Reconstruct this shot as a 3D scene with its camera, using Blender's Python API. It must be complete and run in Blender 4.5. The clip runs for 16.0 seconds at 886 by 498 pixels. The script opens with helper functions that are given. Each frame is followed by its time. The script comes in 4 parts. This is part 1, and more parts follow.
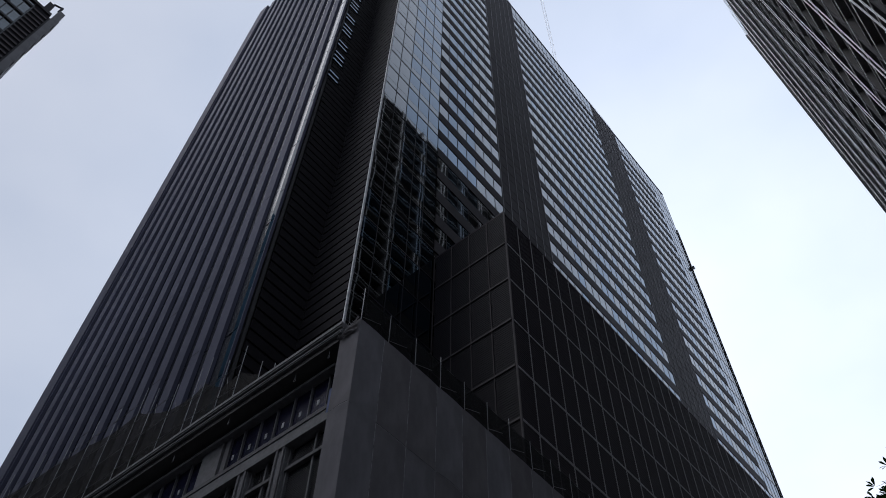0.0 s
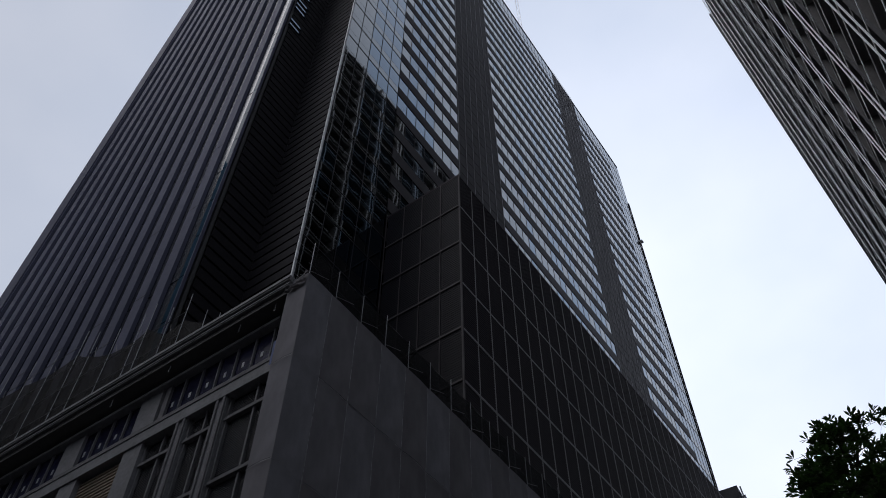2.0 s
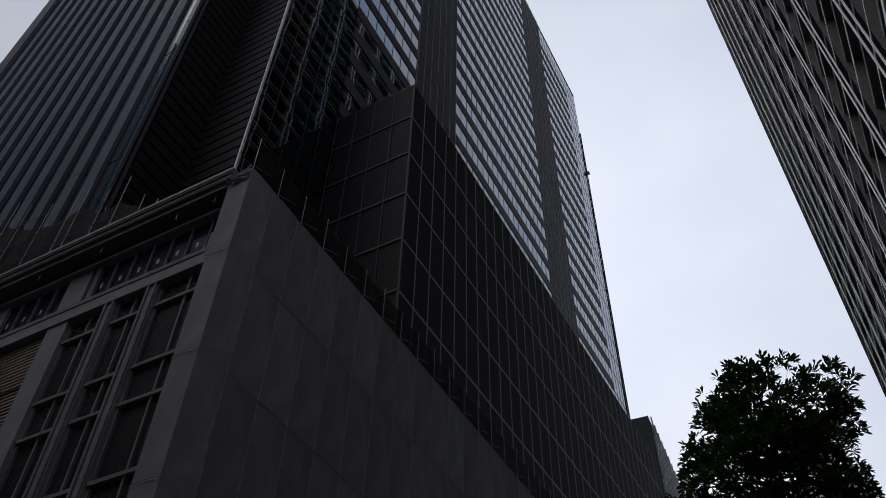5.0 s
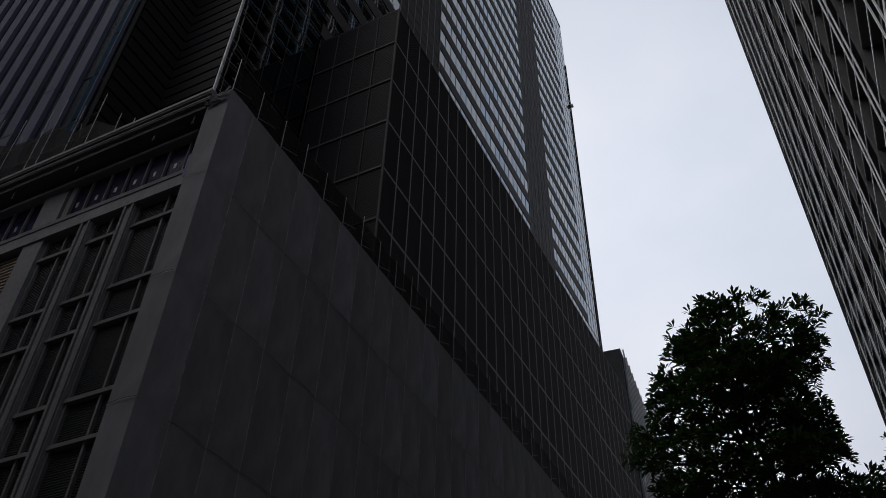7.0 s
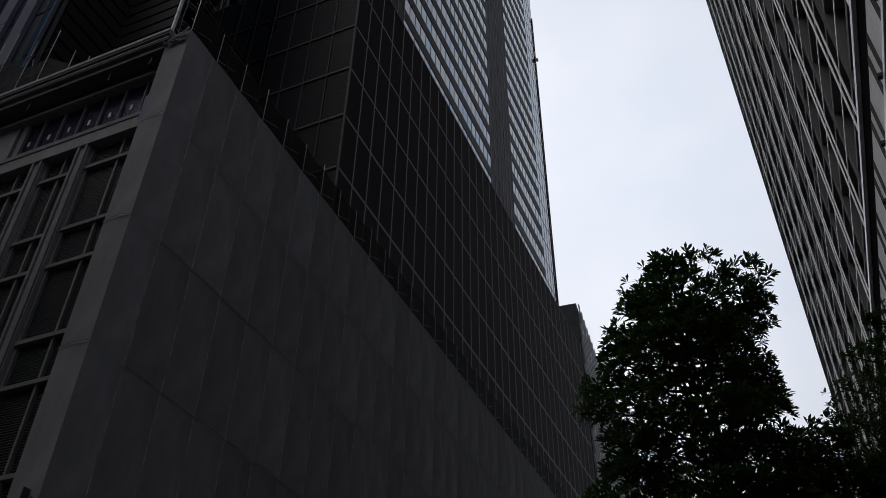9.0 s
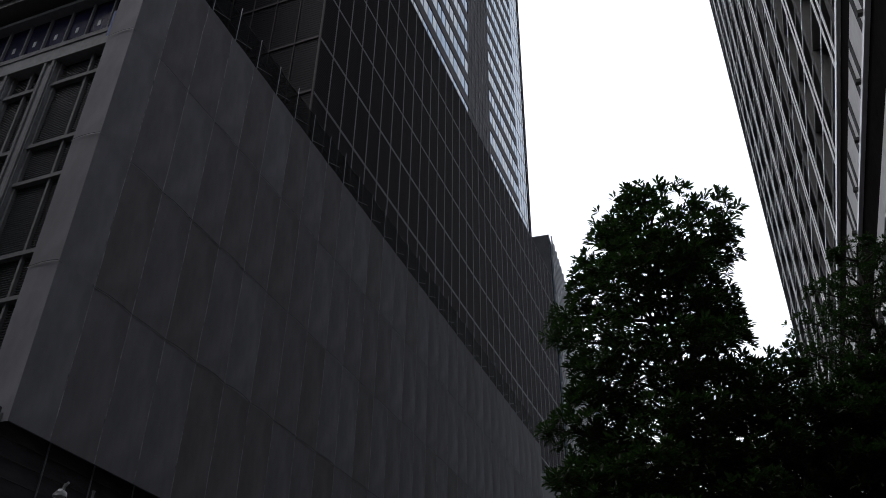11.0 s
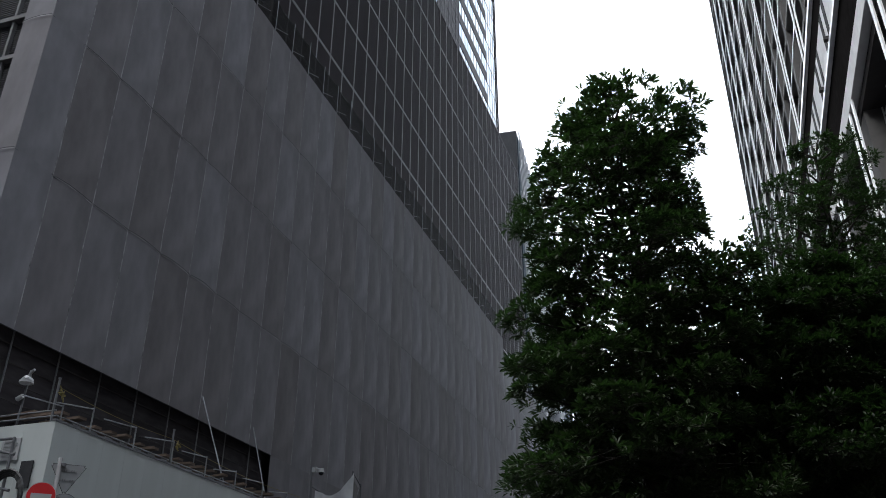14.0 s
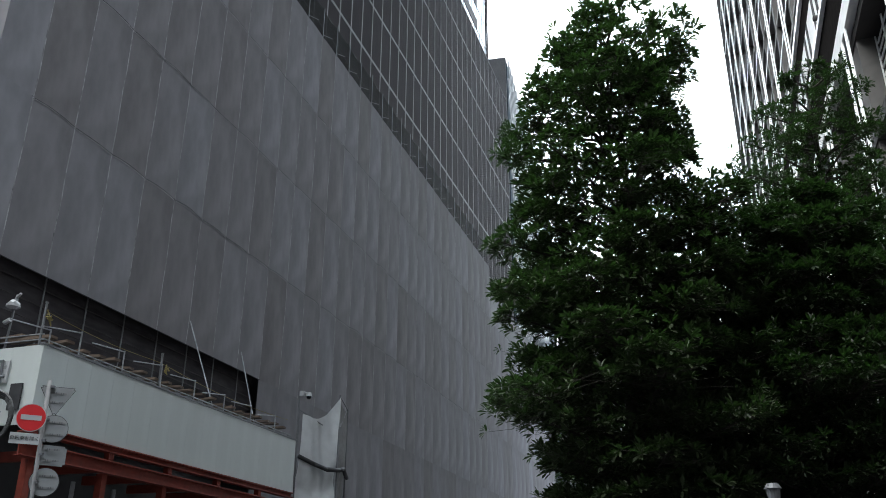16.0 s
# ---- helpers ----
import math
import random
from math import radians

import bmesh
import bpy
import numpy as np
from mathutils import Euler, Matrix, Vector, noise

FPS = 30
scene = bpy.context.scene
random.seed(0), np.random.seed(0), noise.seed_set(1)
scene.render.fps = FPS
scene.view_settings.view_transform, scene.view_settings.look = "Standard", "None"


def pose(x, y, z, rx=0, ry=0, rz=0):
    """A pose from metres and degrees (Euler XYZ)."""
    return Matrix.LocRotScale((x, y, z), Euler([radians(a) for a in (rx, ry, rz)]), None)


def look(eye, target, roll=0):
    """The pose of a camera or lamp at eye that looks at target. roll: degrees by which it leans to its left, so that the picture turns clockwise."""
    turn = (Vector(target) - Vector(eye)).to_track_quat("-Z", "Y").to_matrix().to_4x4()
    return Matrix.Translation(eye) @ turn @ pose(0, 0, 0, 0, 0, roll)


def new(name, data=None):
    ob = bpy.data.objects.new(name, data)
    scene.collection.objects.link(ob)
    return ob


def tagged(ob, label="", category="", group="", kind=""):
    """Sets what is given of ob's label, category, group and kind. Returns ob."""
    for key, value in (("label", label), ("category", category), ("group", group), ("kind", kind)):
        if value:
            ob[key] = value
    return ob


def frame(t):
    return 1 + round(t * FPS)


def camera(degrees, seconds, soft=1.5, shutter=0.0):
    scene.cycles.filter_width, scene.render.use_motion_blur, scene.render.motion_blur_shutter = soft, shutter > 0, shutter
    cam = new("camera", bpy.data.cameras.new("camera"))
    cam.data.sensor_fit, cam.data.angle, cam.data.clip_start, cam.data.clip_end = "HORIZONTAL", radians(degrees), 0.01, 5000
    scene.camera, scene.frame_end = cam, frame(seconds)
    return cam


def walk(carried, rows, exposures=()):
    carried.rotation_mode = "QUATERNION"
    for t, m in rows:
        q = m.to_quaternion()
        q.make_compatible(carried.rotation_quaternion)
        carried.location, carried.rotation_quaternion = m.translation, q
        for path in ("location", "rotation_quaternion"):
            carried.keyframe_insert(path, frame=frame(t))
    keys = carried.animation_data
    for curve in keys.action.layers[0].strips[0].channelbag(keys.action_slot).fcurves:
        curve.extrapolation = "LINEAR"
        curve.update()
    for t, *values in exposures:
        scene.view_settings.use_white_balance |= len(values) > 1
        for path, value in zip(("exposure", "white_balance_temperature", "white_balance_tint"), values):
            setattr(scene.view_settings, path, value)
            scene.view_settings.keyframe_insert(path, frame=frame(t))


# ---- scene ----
# camera: held by hand on the pavement; it turns and sinks a little as it tilts down
cam = camera(55.0, 16.0, soft=0.9)
ROWS = [
    (0.0, 145.764, -0.716, 39.953, -0.048, -0.055, 1.701),
    (0.5, 145.153, -0.626, 38.803, -0.037, -0.050, 1.689),
    (1.0, 144.454, -0.179, 37.545, -0.029, -0.045, 1.679),
    (1.5, 143.826, 0.143, 36.486, -0.022, -0.040, 1.671),
    (2.0, 143.158, -0.076, 35.338, -0.017, -0.036, 1.664),
    (2.5, 142.409, -0.237, 34.419, -0.013, -0.032, 1.659),
    (3.0, 141.621, -0.427, 33.321, -0.010, -0.028, 1.655),
    (3.5, 140.620, -0.869, 31.692, -0.008, -0.025, 1.651),
    (4.0, 139.519, -0.794, 30.405, -0.007, -0.022, 1.648),
    (6.3, 134.458, -1.087, 26.590, -0.001, -0.013, 1.635),
    (6.5, 133.934, -1.058, 26.544, -0.001, -0.012, 1.633),
    (7.0, 132.684, -1.238, 26.113, 0.001, -0.011, 1.629),
    (7.5, 131.689, -1.155, 25.550, 0.003, -0.010, 1.625),
    (8.0, 130.951, -0.912, 24.671, 0.006, -0.008, 1.620),
    (8.5, 130.302, -0.756, 23.748, 0.009, -0.007, 1.614),
    (9.0, 129.494, -0.615, 23.088, 0.013, -0.006, 1.608),
    (9.2, 129.112, -0.765, 22.489, 0.014, -0.005, 1.605),
    (11.3, 123.827, -0.439, 20.800, 0.033, 0.001, 1.573),
    (11.5, 123.228, -0.284, 20.655, 0.035, 0.002, 1.569),
    (12.0, 121.970, -0.318, 20.225, 0.039, 0.005, 1.561),
    (12.5, 120.819, -0.290, 19.763, 0.043, 0.008, 1.552),
    (13.0, 119.779, -0.169, 19.359, 0.047, 0.011, 1.543),
    (13.5, 118.750, -0.231, 18.888, 0.050, 0.015, 1.535),
    (14.0, 117.721, -0.094, 18.571, 0.052, 0.020, 1.528),
    (14.5, 116.551, -0.113, 18.242, 0.053, 0.026, 1.521),
    (15.0, 115.236, -0.088, 17.997, 0.052, 0.032, 1.516),
    (15.5, 113.993, -0.210, 17.784, 0.049, 0.039, 1.512),
    (16.0, 112.912, -0.138, 17.595, 0.044, 0.047, 1.510),
]
walk(cam, [(t, pose(x, y, z, rx, ry, rz)) for t, rx, ry, rz, x, y, z in ROWS],
     exposures=[
         (0, 0.05, 6300, 14), (2, -0.05, 6450, 14.5), (4, -0.15, 6600, 14.5), (6.5, -0.35, 6800, 14), (9, -0.2, 6900, 13.5),
         (11.4, 0.75, 6700, 13), (12.5, 1.35, 6650, 12), (14, 1.9, 6600, 9.5), (16, 2.72, 6650, 5),
     ])

# world: overcast sky, a little brighter down the street
world = bpy.data.worlds.new("world")
scene.world = world
world.use_nodes = True
wn, wl = world.node_tree.nodes, world.node_tree.links
wn.clear()
w_out = wn.new("ShaderNodeOutputWorld")
w_bg = wn.new("ShaderNodeBackground")
w_sky = wn.new("ShaderNodeTexSky")
w_sky.sky_type = 'NISHITA'
w_sky.sun_disc = False
w_sky.sun_elevation = radians(58)
w_sky.sun_rotation = radians(228)
w_sky.air_density, w_sky.dust_density, w_sky.ozone_density = 1.0, 4.0, 1.0
w_co = wn.new("ShaderNodeTexCoord")
w_map = wn.new("ShaderNodeMapping")
w_map.inputs["Scale"].default_value = (1.0, 1.0, 1.6)
w_noise = wn.new("ShaderNodeTexNoise")
w_noise.inputs["Scale"].default_value = 1.7
w_noise.inputs["Detail"].default_value = 5.0
w_noise.inputs["Roughness"].default_value = 0.5
w_ramp = wn.new("ShaderNodeValToRGB")
w_ramp.color_ramp.elements[0].position, w_ramp.color_ramp.elements[0].color = 0.3, (0.474, 0.561, 0.69, 1)
w_ramp.color_ramp.elements[1].position, w_ramp.color_ramp.elements[1].color = 0.7, (0.69, 0.75, 0.832, 1)
w_dot = wn.new("ShaderNodeVectorMath")
w_dot.operation = 'DOT_PRODUCT'
w_dot.inputs[1].default_value = Vector((-0.16, 0.7, 0.68)).normalized()
w_clamp = wn.new("ShaderNodeMath")
w_clamp.operation = 'MAXIMUM'
w_clamp.inputs[1].default_value = 0.0
w_pow = wn.new("ShaderNodeMath")
w_pow.operation = 'POWER'
w_pow.inputs[1].default_value = 6.0
w_glow = wn.new("ShaderNodeMapRange")
w_glow.inputs["To Min"].default_value, w_glow.inputs["To Max"].default_value = 0.82, 1.62
w_mul = wn.new("ShaderNodeVectorMath")
w_mul.operation = 'SCALE'
w_mix = wn.new("ShaderNodeMix")
w_mix.data_type = 'RGBA'
w_mix.inputs["Factor"].default_value = 0.92
w_dim = wn.new("ShaderNodeVectorMath")
w_dim.operation = 'SCALE'
w_dim.inputs["Scale"].default_value = 0.1
wl.new(w_co.outputs["Generated"], w_map.inputs["Vector"])
wl.new(w_map.outputs["Vector"], w_noise.inputs["Vector"])
wl.new(w_noise.outputs["Fac"], w_ramp.inputs["Fac"])
wl.new(w_co.outputs["Generated"], w_dot.inputs[0])
wl.new(w_dot.outputs["Value"], w_clamp.inputs[0])
wl.new(w_clamp.outputs["Value"], w_pow.inputs[0])
wl.new(w_pow.outputs["Value"], w_glow.inputs["Value"])
wl.new(w_ramp.outputs["Color"], w_mul.inputs[0])
wl.new(w_glow.outputs["Result"], w_mul.inputs["Scale"])
wl.new(w_sky.outputs["Color"], w_dim.inputs[0])
wl.new(w_dim.outputs["Vector"], w_mix.inputs["A"])
wl.new(w_mul.outputs["Vector"], w_mix.inputs["B"])
wl.new(w_mix.outputs["Result"], w_bg.inputs["Color"])
w_bg.inputs["Strength"].default_value = 1.0
wl.new(w_bg.outputs["Background"], w_out.inputs["Surface"])

sun = new("sun", bpy.data.lights.new("sun", 'SUN'))
sun.data.energy, sun.data.angle, sun.data.color = 1.1, radians(55), (0.97, 0.98, 1.0)
sun.matrix_world = look((-50, -45, 80), (0, 0, 0))


# ---- materials ----
def material(name, color, rough=0.6, metal=0.0, vary=0.25, grain=6.0, stain=0.35, bump=0.1, ior=1.5,
             stretch=(1, 1, 1), per_piece=0.0, joined=False, coat=None, spec=0.5, tint=None, other=None):
    """A procedural surface: base colour broken up by fine grain and broad stains, with fine relief."""
    m = bpy.data.materials.new(name)
    m.use_nodes = True
    n, l = m.node_tree.nodes, m.node_tree.links
    b = n["Principled BSDF"]
    co = n.new("ShaderNodeTexCoord")
    mp = n.new("ShaderNodeMapping")
    mp.inputs["Scale"].default_value = stretch
    l.new(co.outputs["Object"], mp.inputs["Vector"])
    fine = n.new("ShaderNodeTexNoise")
    fine.inputs["Scale"].default_value = grain
    fine.inputs["Detail"].default_value = 6
    wide = n.new("ShaderNodeTexNoise")
    wide.inputs["Scale"].default_value = stain
    wide.inputs["Detail"].default_value = 4
    l.new(mp.outputs["Vector"], fine.inputs["Vector"])
    l.new(mp.outputs["Vector"], wide.inputs["Vector"])
    add = n.new("ShaderNodeMath")
    add.operation = 'ADD'
    l.new(fine.outputs["Fac"], add.inputs[0])
    l.new(wide.outputs["Fac"], add.inputs[1])
    rng = n.new("ShaderNodeMapRange")
    rng.inputs["From Min"].default_value, rng.inputs["From Max"].default_value = 0.6, 1.4
    rng.inputs["To Min"].default_value, rng.inputs["To Max"].default_value = 1 - vary, 1 + vary
    l.new(add.outputs["Value"], rng.inputs["Value"])
    last = rng.outputs["Result"]
    if per_piece:
        if joined:
            info = n.new("ShaderNodeNewGeometry")
            rnd = info.outputs["Random Per Island"]
        else:
            info = n.new("ShaderNodeObjectInfo")
            rnd = info.outputs["Random"]
        pr = n.new("ShaderNodeMapRange")
        pr.inputs["To Min"].default_value, pr.inputs["To Max"].default_value = 1 - per_piece, 1 + per_piece
        l.new(rnd, pr.inputs["Value"])
        mu = n.new("ShaderNodeMath")
        mu.operation = 'MULTIPLY'
        l.new(last, mu.inputs[0])
        l.new(pr.outputs["Result"], mu.inputs[1])
        last = mu.outputs["Value"]
    sc = n.new("ShaderNodeVectorMath")
    sc.operation = 'SCALE'
    sc.inputs[0].default_value = color
    if other:
        pick = n.new("ShaderNodeMix")
        pick.data_type = 'RGBA'
        pick.inputs["A"].default_value = (*color, 1)
        pick.inputs["B"].default_value = (*other, 1)
        oi = n.new("ShaderNodeObjectInfo")
        l.new(oi.outputs["Random"], pick.inputs["Factor"])
        l.new(pick.outputs["Result"], sc.inputs[0])
    l.new(last, sc.inputs["Scale"])
    l.new(sc.outputs["Vector"], b.inputs["Base Color"])
    b.inputs["Roughness"].default_value = rough
    b.inputs["Metallic"].default_value = metal
    b.inputs["IOR"].default_value = ior
    b.inputs["Specular IOR Level"].default_value = spec
    if tint:
        b.inputs["Specular Tint"].default_value = (*tint, 1)
    if coat:
        b.inputs["Coat Weight"].default_value = coat
    if bump:
        bp = n.new("ShaderNodeBump")
        bp.inputs["Strength"].default_value = bump
        bp.inputs["Distance"].default_value = 0.02
        l.new(fine.outputs["Fac"], bp.inputs["Height"])
        l.new(bp.outputs["Normal"], b.inputs["Normal"])
    return m


def glass_material(name, color, wave=0.012):
    """Coated, mirror-like pane glass that is slightly bowed, so that what it mirrors wavers."""
    m = material(name, color, 0.02, 1.0, vary=0.3, grain=0.4, stain=0.1, bump=0)
    n, l = m.node_tree.nodes, m.node_tree.links
    geo = n.new("ShaderNodeNewGeometry")
    mp = n.new("ShaderNodeMapping")
    mp.inputs["Scale"].default_value = (0.55, 0.55, 0.3)
    ripple = n.new("ShaderNodeTexNoise")
    ripple.inputs["Scale"].default_value = 1.0
    ripple.inputs["Detail"].default_value = 1.0
    bp = n.new("ShaderNodeBump")
    bp.inputs["Strength"].default_value = 1.0
    bp.inputs["Distance"].default_value = wave
    l.new(geo.outputs["Position"], mp.inputs["Vector"])
    l.new(mp.outputs["Vector"], ripple.inputs["Vector"])
    l.new(ripple.outputs["Fac"], bp.inputs["Height"])
    l.new(bp.outputs["Normal"], n["Principled BSDF"].inputs["Normal"])
    return m


def leaf_material(name, color):
    m = material(name, color, rough=0.45, spec=0.22, vary=0.35, grain=9, stain=0.8, bump=0, per_piece=0.45, joined=True)
    n, l = m.node_tree.nodes, m.node_tree.links
    b, out = n["Principled BSDF"], n["Material Output"]
    tr = n.new("ShaderNodeBsdfTranslucent")
    tr.inputs["Color"].default_value = (0.045, 0.12, 0.02, 1)
    mx = n.new("ShaderNodeMixShader")
    mx.inputs["Fac"].default_value = 0.18
    l.new(b.outputs["BSDF"], mx.inputs[1])
    l.new(tr.outputs["BSDF"], mx.inputs[2])
    l.new(mx.outputs["Shader"], out.inputs["Surface"])
    return m


M = {}
M["asphalt"] = material("asphalt", (0.05, 0.05, 0.052), 0.9, grain=30, bump=0.4)
M["sheet"] = material("grey_sheet_fabric", (0.2, 0.188, 0.193), 0.75, vary=0.28, grain=1.6, stain=0.5, bump=0.12, stretch=(1, 1, 0.5), per_piece=0.14, spec=0.06, other=(0.186, 0.182, 0.195))
M["scaffold_mesh"] = material("brown_scaffold_mesh", (0.05, 0.046, 0.05), 0.8, vary=0.55, grain=3, stain=0.7, spec=0.1, stretch=(1, 0.4, 1.5))
M["net"] = material("dark_net", (0.03, 0.03, 0.033), 0.8, vary=0.3, grain=8)
M["stone"] = material("grey_stone", (0.165, 0.162, 0.165), 0.75, vary=0.24, grain=5, stain=0.6, bump=0.15, spec=0.2)
M["stone_light"] = material("pale_stone", (0.22, 0.217, 0.22), 0.7, vary=0.24, grain=5, stain=0.6, bump=0.12, spec=0.2)
M["pier"] = material("dark_grey_pier", (0.035, 0.033, 0.034), 0.7, vary=0.2, grain=3, stain=0.4, spec=0.2)
M["dark_wall"] = material("dark_wall", (0.035, 0.034, 0.036), 0.7, vary=0.25, grain=4)
M["steel"] = material("galvanised_steel", (0.13, 0.132, 0.14), 0.55, 0.2, vary=0.25, grain=14, stain=2)
M["brown_metal"] = material("dark_brown_metal", (0.022, 0.0165, 0.02), 0.6, 0.0, vary=0.2, grain=3, stain=0.2, spec=0.1)
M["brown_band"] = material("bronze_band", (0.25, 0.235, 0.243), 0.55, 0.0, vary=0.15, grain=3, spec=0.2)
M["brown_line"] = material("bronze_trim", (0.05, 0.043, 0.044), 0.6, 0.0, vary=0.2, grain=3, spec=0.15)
M["strip_line"] = material("pale_bronze_trim", (0.33, 0.31, 0.32), 0.6, 0.0, vary=0.2, grain=3, spec=0.15)
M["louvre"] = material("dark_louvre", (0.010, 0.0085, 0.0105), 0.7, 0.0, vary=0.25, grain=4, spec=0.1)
M["fin"] = material("grey_metal_fin", (0.08, 0.083, 0.118), 0.6, 0.0, vary=0.12, grain=1.5, stain=0.15, per_piece=0.08, spec=0.03)
M["white_fin"] = material("white_fin", (0.86, 0.86, 0.86), 0.3, vary=0.06, grain=2, stain=0.3)
M["white_panel"] = material("white_stone_panel", (0.82, 0.82, 0.82), 0.6, vary=0.12, grain=3, stain=0.5)
M["soffit"] = material("grey_soffit", (0.2, 0.196, 0.196), 0.7, vary=0.2, grain=3, stain=0.4)
M["glass"] = glass_material("grey_pane_glass", (0.12, 0.135, 0.145), 0.0035)
M["glass_blue"] = glass_material("blue_pane_glass", (0.05, 0.1, 0.155), 0.0035)
M["glass_dark"] = material("dark_glass", (0.012, 0.015, 0.022), 0.05, vary=0.3, grain=0.4, stain=0.1, bump=0, ior=1.5)
M["wing_glass"] = material("wing_glass", (0.012, 0.013, 0.018), 0.25, vary=0.3, grain=0.4, stain=0.1, bump=0, ior=1.4, tint=(0.7, 0.85, 1.0))
# weak mirror; the blue of the reflected sky is put into base and tint
M["corner_glass"] = material("sky_tinted_corner_glass", (0.02, 0.045, 0.07), 0.03, vary=0.4, grain=0.4, stain=0.1, bump=0, ior=1.05, spec=0.5, tint=(0.3, 0.75, 1.0))
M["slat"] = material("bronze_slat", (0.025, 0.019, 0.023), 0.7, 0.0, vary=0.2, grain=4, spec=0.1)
# the bronze slat again, with the shade of the end face put into its colour
M["end_slat"] = material("shaded_end_slat", (0.008, 0.0065, 0.0085), 0.6, vary=0.2, grain=4, spec=0.1)
M["mullion"] = material("dark_mullion", (0.02, 0.02, 0.024), 0.6, 0.0, vary=0.15, grain=4, spec=0.12)
M["white_paint"] = material("white_painted_panel", (0.5, 0.53, 0.517), 0.5, vary=0.14, grain=1.2, stain=0.5, stretch=(1, 1, 0.2), per_piece=0.02)
M["rail"] = material("dull_galvanised_pipe", (0.22, 0.225, 0.235), 0.5, 0.2, vary=0.4, grain=9, stain=2)
# dull dark colour that stands for shade in deep slots
M["recess_shade"] = material("painted_recess_shade", (0.02, 0.0185, 0.0185), 1.0, vary=0.3, grain=4, spec=0.0)
M["red_steel"] = material("red_oxide_steel", (0.19, 0.034, 0.022), 0.6, vary=0.35, grain=6, stain=0.8, spec=0.25)
M["wood"] = material("weathered_plank", (0.11, 0.078, 0.058), 0.8, vary=0.4, grain=8, stretch=(1, 6, 6), per_piece=0.35)
M["tan"] = material("tan_louvre", (0.23, 0.17, 0.13), 0.6, vary=0.25, grain=5)
M["blind"] = material("grey_blind", (0.045, 0.045, 0.05), 0.6, vary=0.2, grain=4)
M["sign_red"] = material("red_sign_face", (0.55, 0.015, 0.02), 0.4, vary=0.08, grain=4)
M["sign_white"] = material("white_sign_face", (0.38, 0.385, 0.39), 0.4, vary=0.06, grain=4)
M["sign_back"] = material("grey_sign_back", (0.24, 0.245, 0.25), 0.5, 0.0, vary=0.15, grain=6)
M["black"] = material("black_paint", (0.015, 0.015, 0.015), 0.5, vary=0.2)
M["yellow"] = material("yellow_rope", (0.2, 0.16, 0.05), 0.7, vary=0.2)
M["bark"] = material("grey_brown_bark", (0.03, 0.025, 0.021), 0.9, vary=0.35, grain=12, bump=0.5, stretch=(1, 1, 0.3))
M["leaf"] = leaf_material("glossy_green_leaf", (0.037, 0.047, 0.025))
M["leaf_dark"] = leaf_material("dark_green_leaf", (0.026, 0.036, 0.019))
M["wrap"] = material("white_wrap_fabric", (0.6, 0.61, 0.62), 0.55, vary=0.15, grain=3, stain=0.8, bump=0.3)
def net_material(name, color, clear):
    """Fine netting: partly open between its threads."""
    m = material(name, color, 0.8, vary=0.3, grain=5, stain=1.0, bump=0, spec=0.1)
    n, l = m.node_tree.nodes, m.node_tree.links
    tr = n.new("ShaderNodeBsdfTransparent")
    mx = n.new("ShaderNodeMixShader")
    mx.inputs["Fac"].default_value = clear
    l.new(n["Principled BSDF"].outputs["BSDF"], mx.inputs[1])
    l.new(tr.outputs["BSDF"], mx.inputs[2])
    l.new(mx.outputs["Shader"], n["Material Output"].inputs["Surface"])
    return m


M["netting"] = net_material("black_safety_netting", (0.0035, 0.003, 0.003), 0.12)
M["grey_net"] = net_material("grey_mesh_sheet", (0.16, 0.155, 0.15), 0.25)
M["hem"] = material("pale_fabric_hem", (0.27, 0.265, 0.27), 0.7, vary=0.65, grain=4.5, stain=1.6, bump=0.1, stretch=(1, 1, 1.2), spec=0.1)
M["pole"] = material("pale_galvanised_pole", (0.4, 0.4, 0.41), 0.5, 0.2, vary=0.45, grain=5, stain=2)
M["far_glass"] = material("blue_grey_cladding", (0.035, 0.05, 0.066), 0.7, vary=0.3, grain=1, stain=0.2, spec=0.1)
M["tower_pier"] = material("warm_grey_pier", (0.105, 0.1, 0.097), 0.7, vary=0.2, grain=3, stain=0.4, spec=0.2)
M["attic_glass"] = material("blue_attic_glass", (0.014, 0.014, 0.04), 0.15, vary=0.4, grain=0.6, stain=0.3, bump=0, ior=1.3)
M["blue"] = material("blue_sheet", (0.05, 0.08, 0.2), 0.6, vary=0.2)


# ---- building helpers ----
def box(bm, x0, x1, y0, y1, z0, z1):
    v = [bm.verts.new(p) for p in ((x0, y0, z0), (x1, y0, z0), (x1, y1, z0), (x0, y1, z0),
                                   (x0, y0, z1), (x1, y0, z1), (x1, y1, z1), (x0, y1, z1))]
    for f in ((0, 3, 2, 1), (4, 5, 6, 7), (0, 1, 5, 4), (1, 2, 6, 5), (2, 3, 7, 6), (3, 0, 4, 7)):
        bm.faces.new([v[i] for i in f])


def rod(bm, a, b, r, sides=8, r2=None):
    """A round bar from a to b."""
    a, b = Vector(a), Vector(b)
    q = (b - a).to_track_quat("Z", "Y")
    r2 = r if r2 is None else r2
    low, top = [], []
    for i in range(sides):
        w = 2 * math.pi * i / sides
        d = Vector((math.cos(w), math.sin(w), 0))
        low.append(bm.verts.new(a + q @ (d * r)))
        top.append(bm.verts.new(b + q @ (d * r2)))
    for i in range(sides):
        j = (i + 1) % sides
        bm.faces.new((low[i], low[j], top[j], top[i]))
    bm.faces.new(low[::-1])
    bm.faces.new(top)


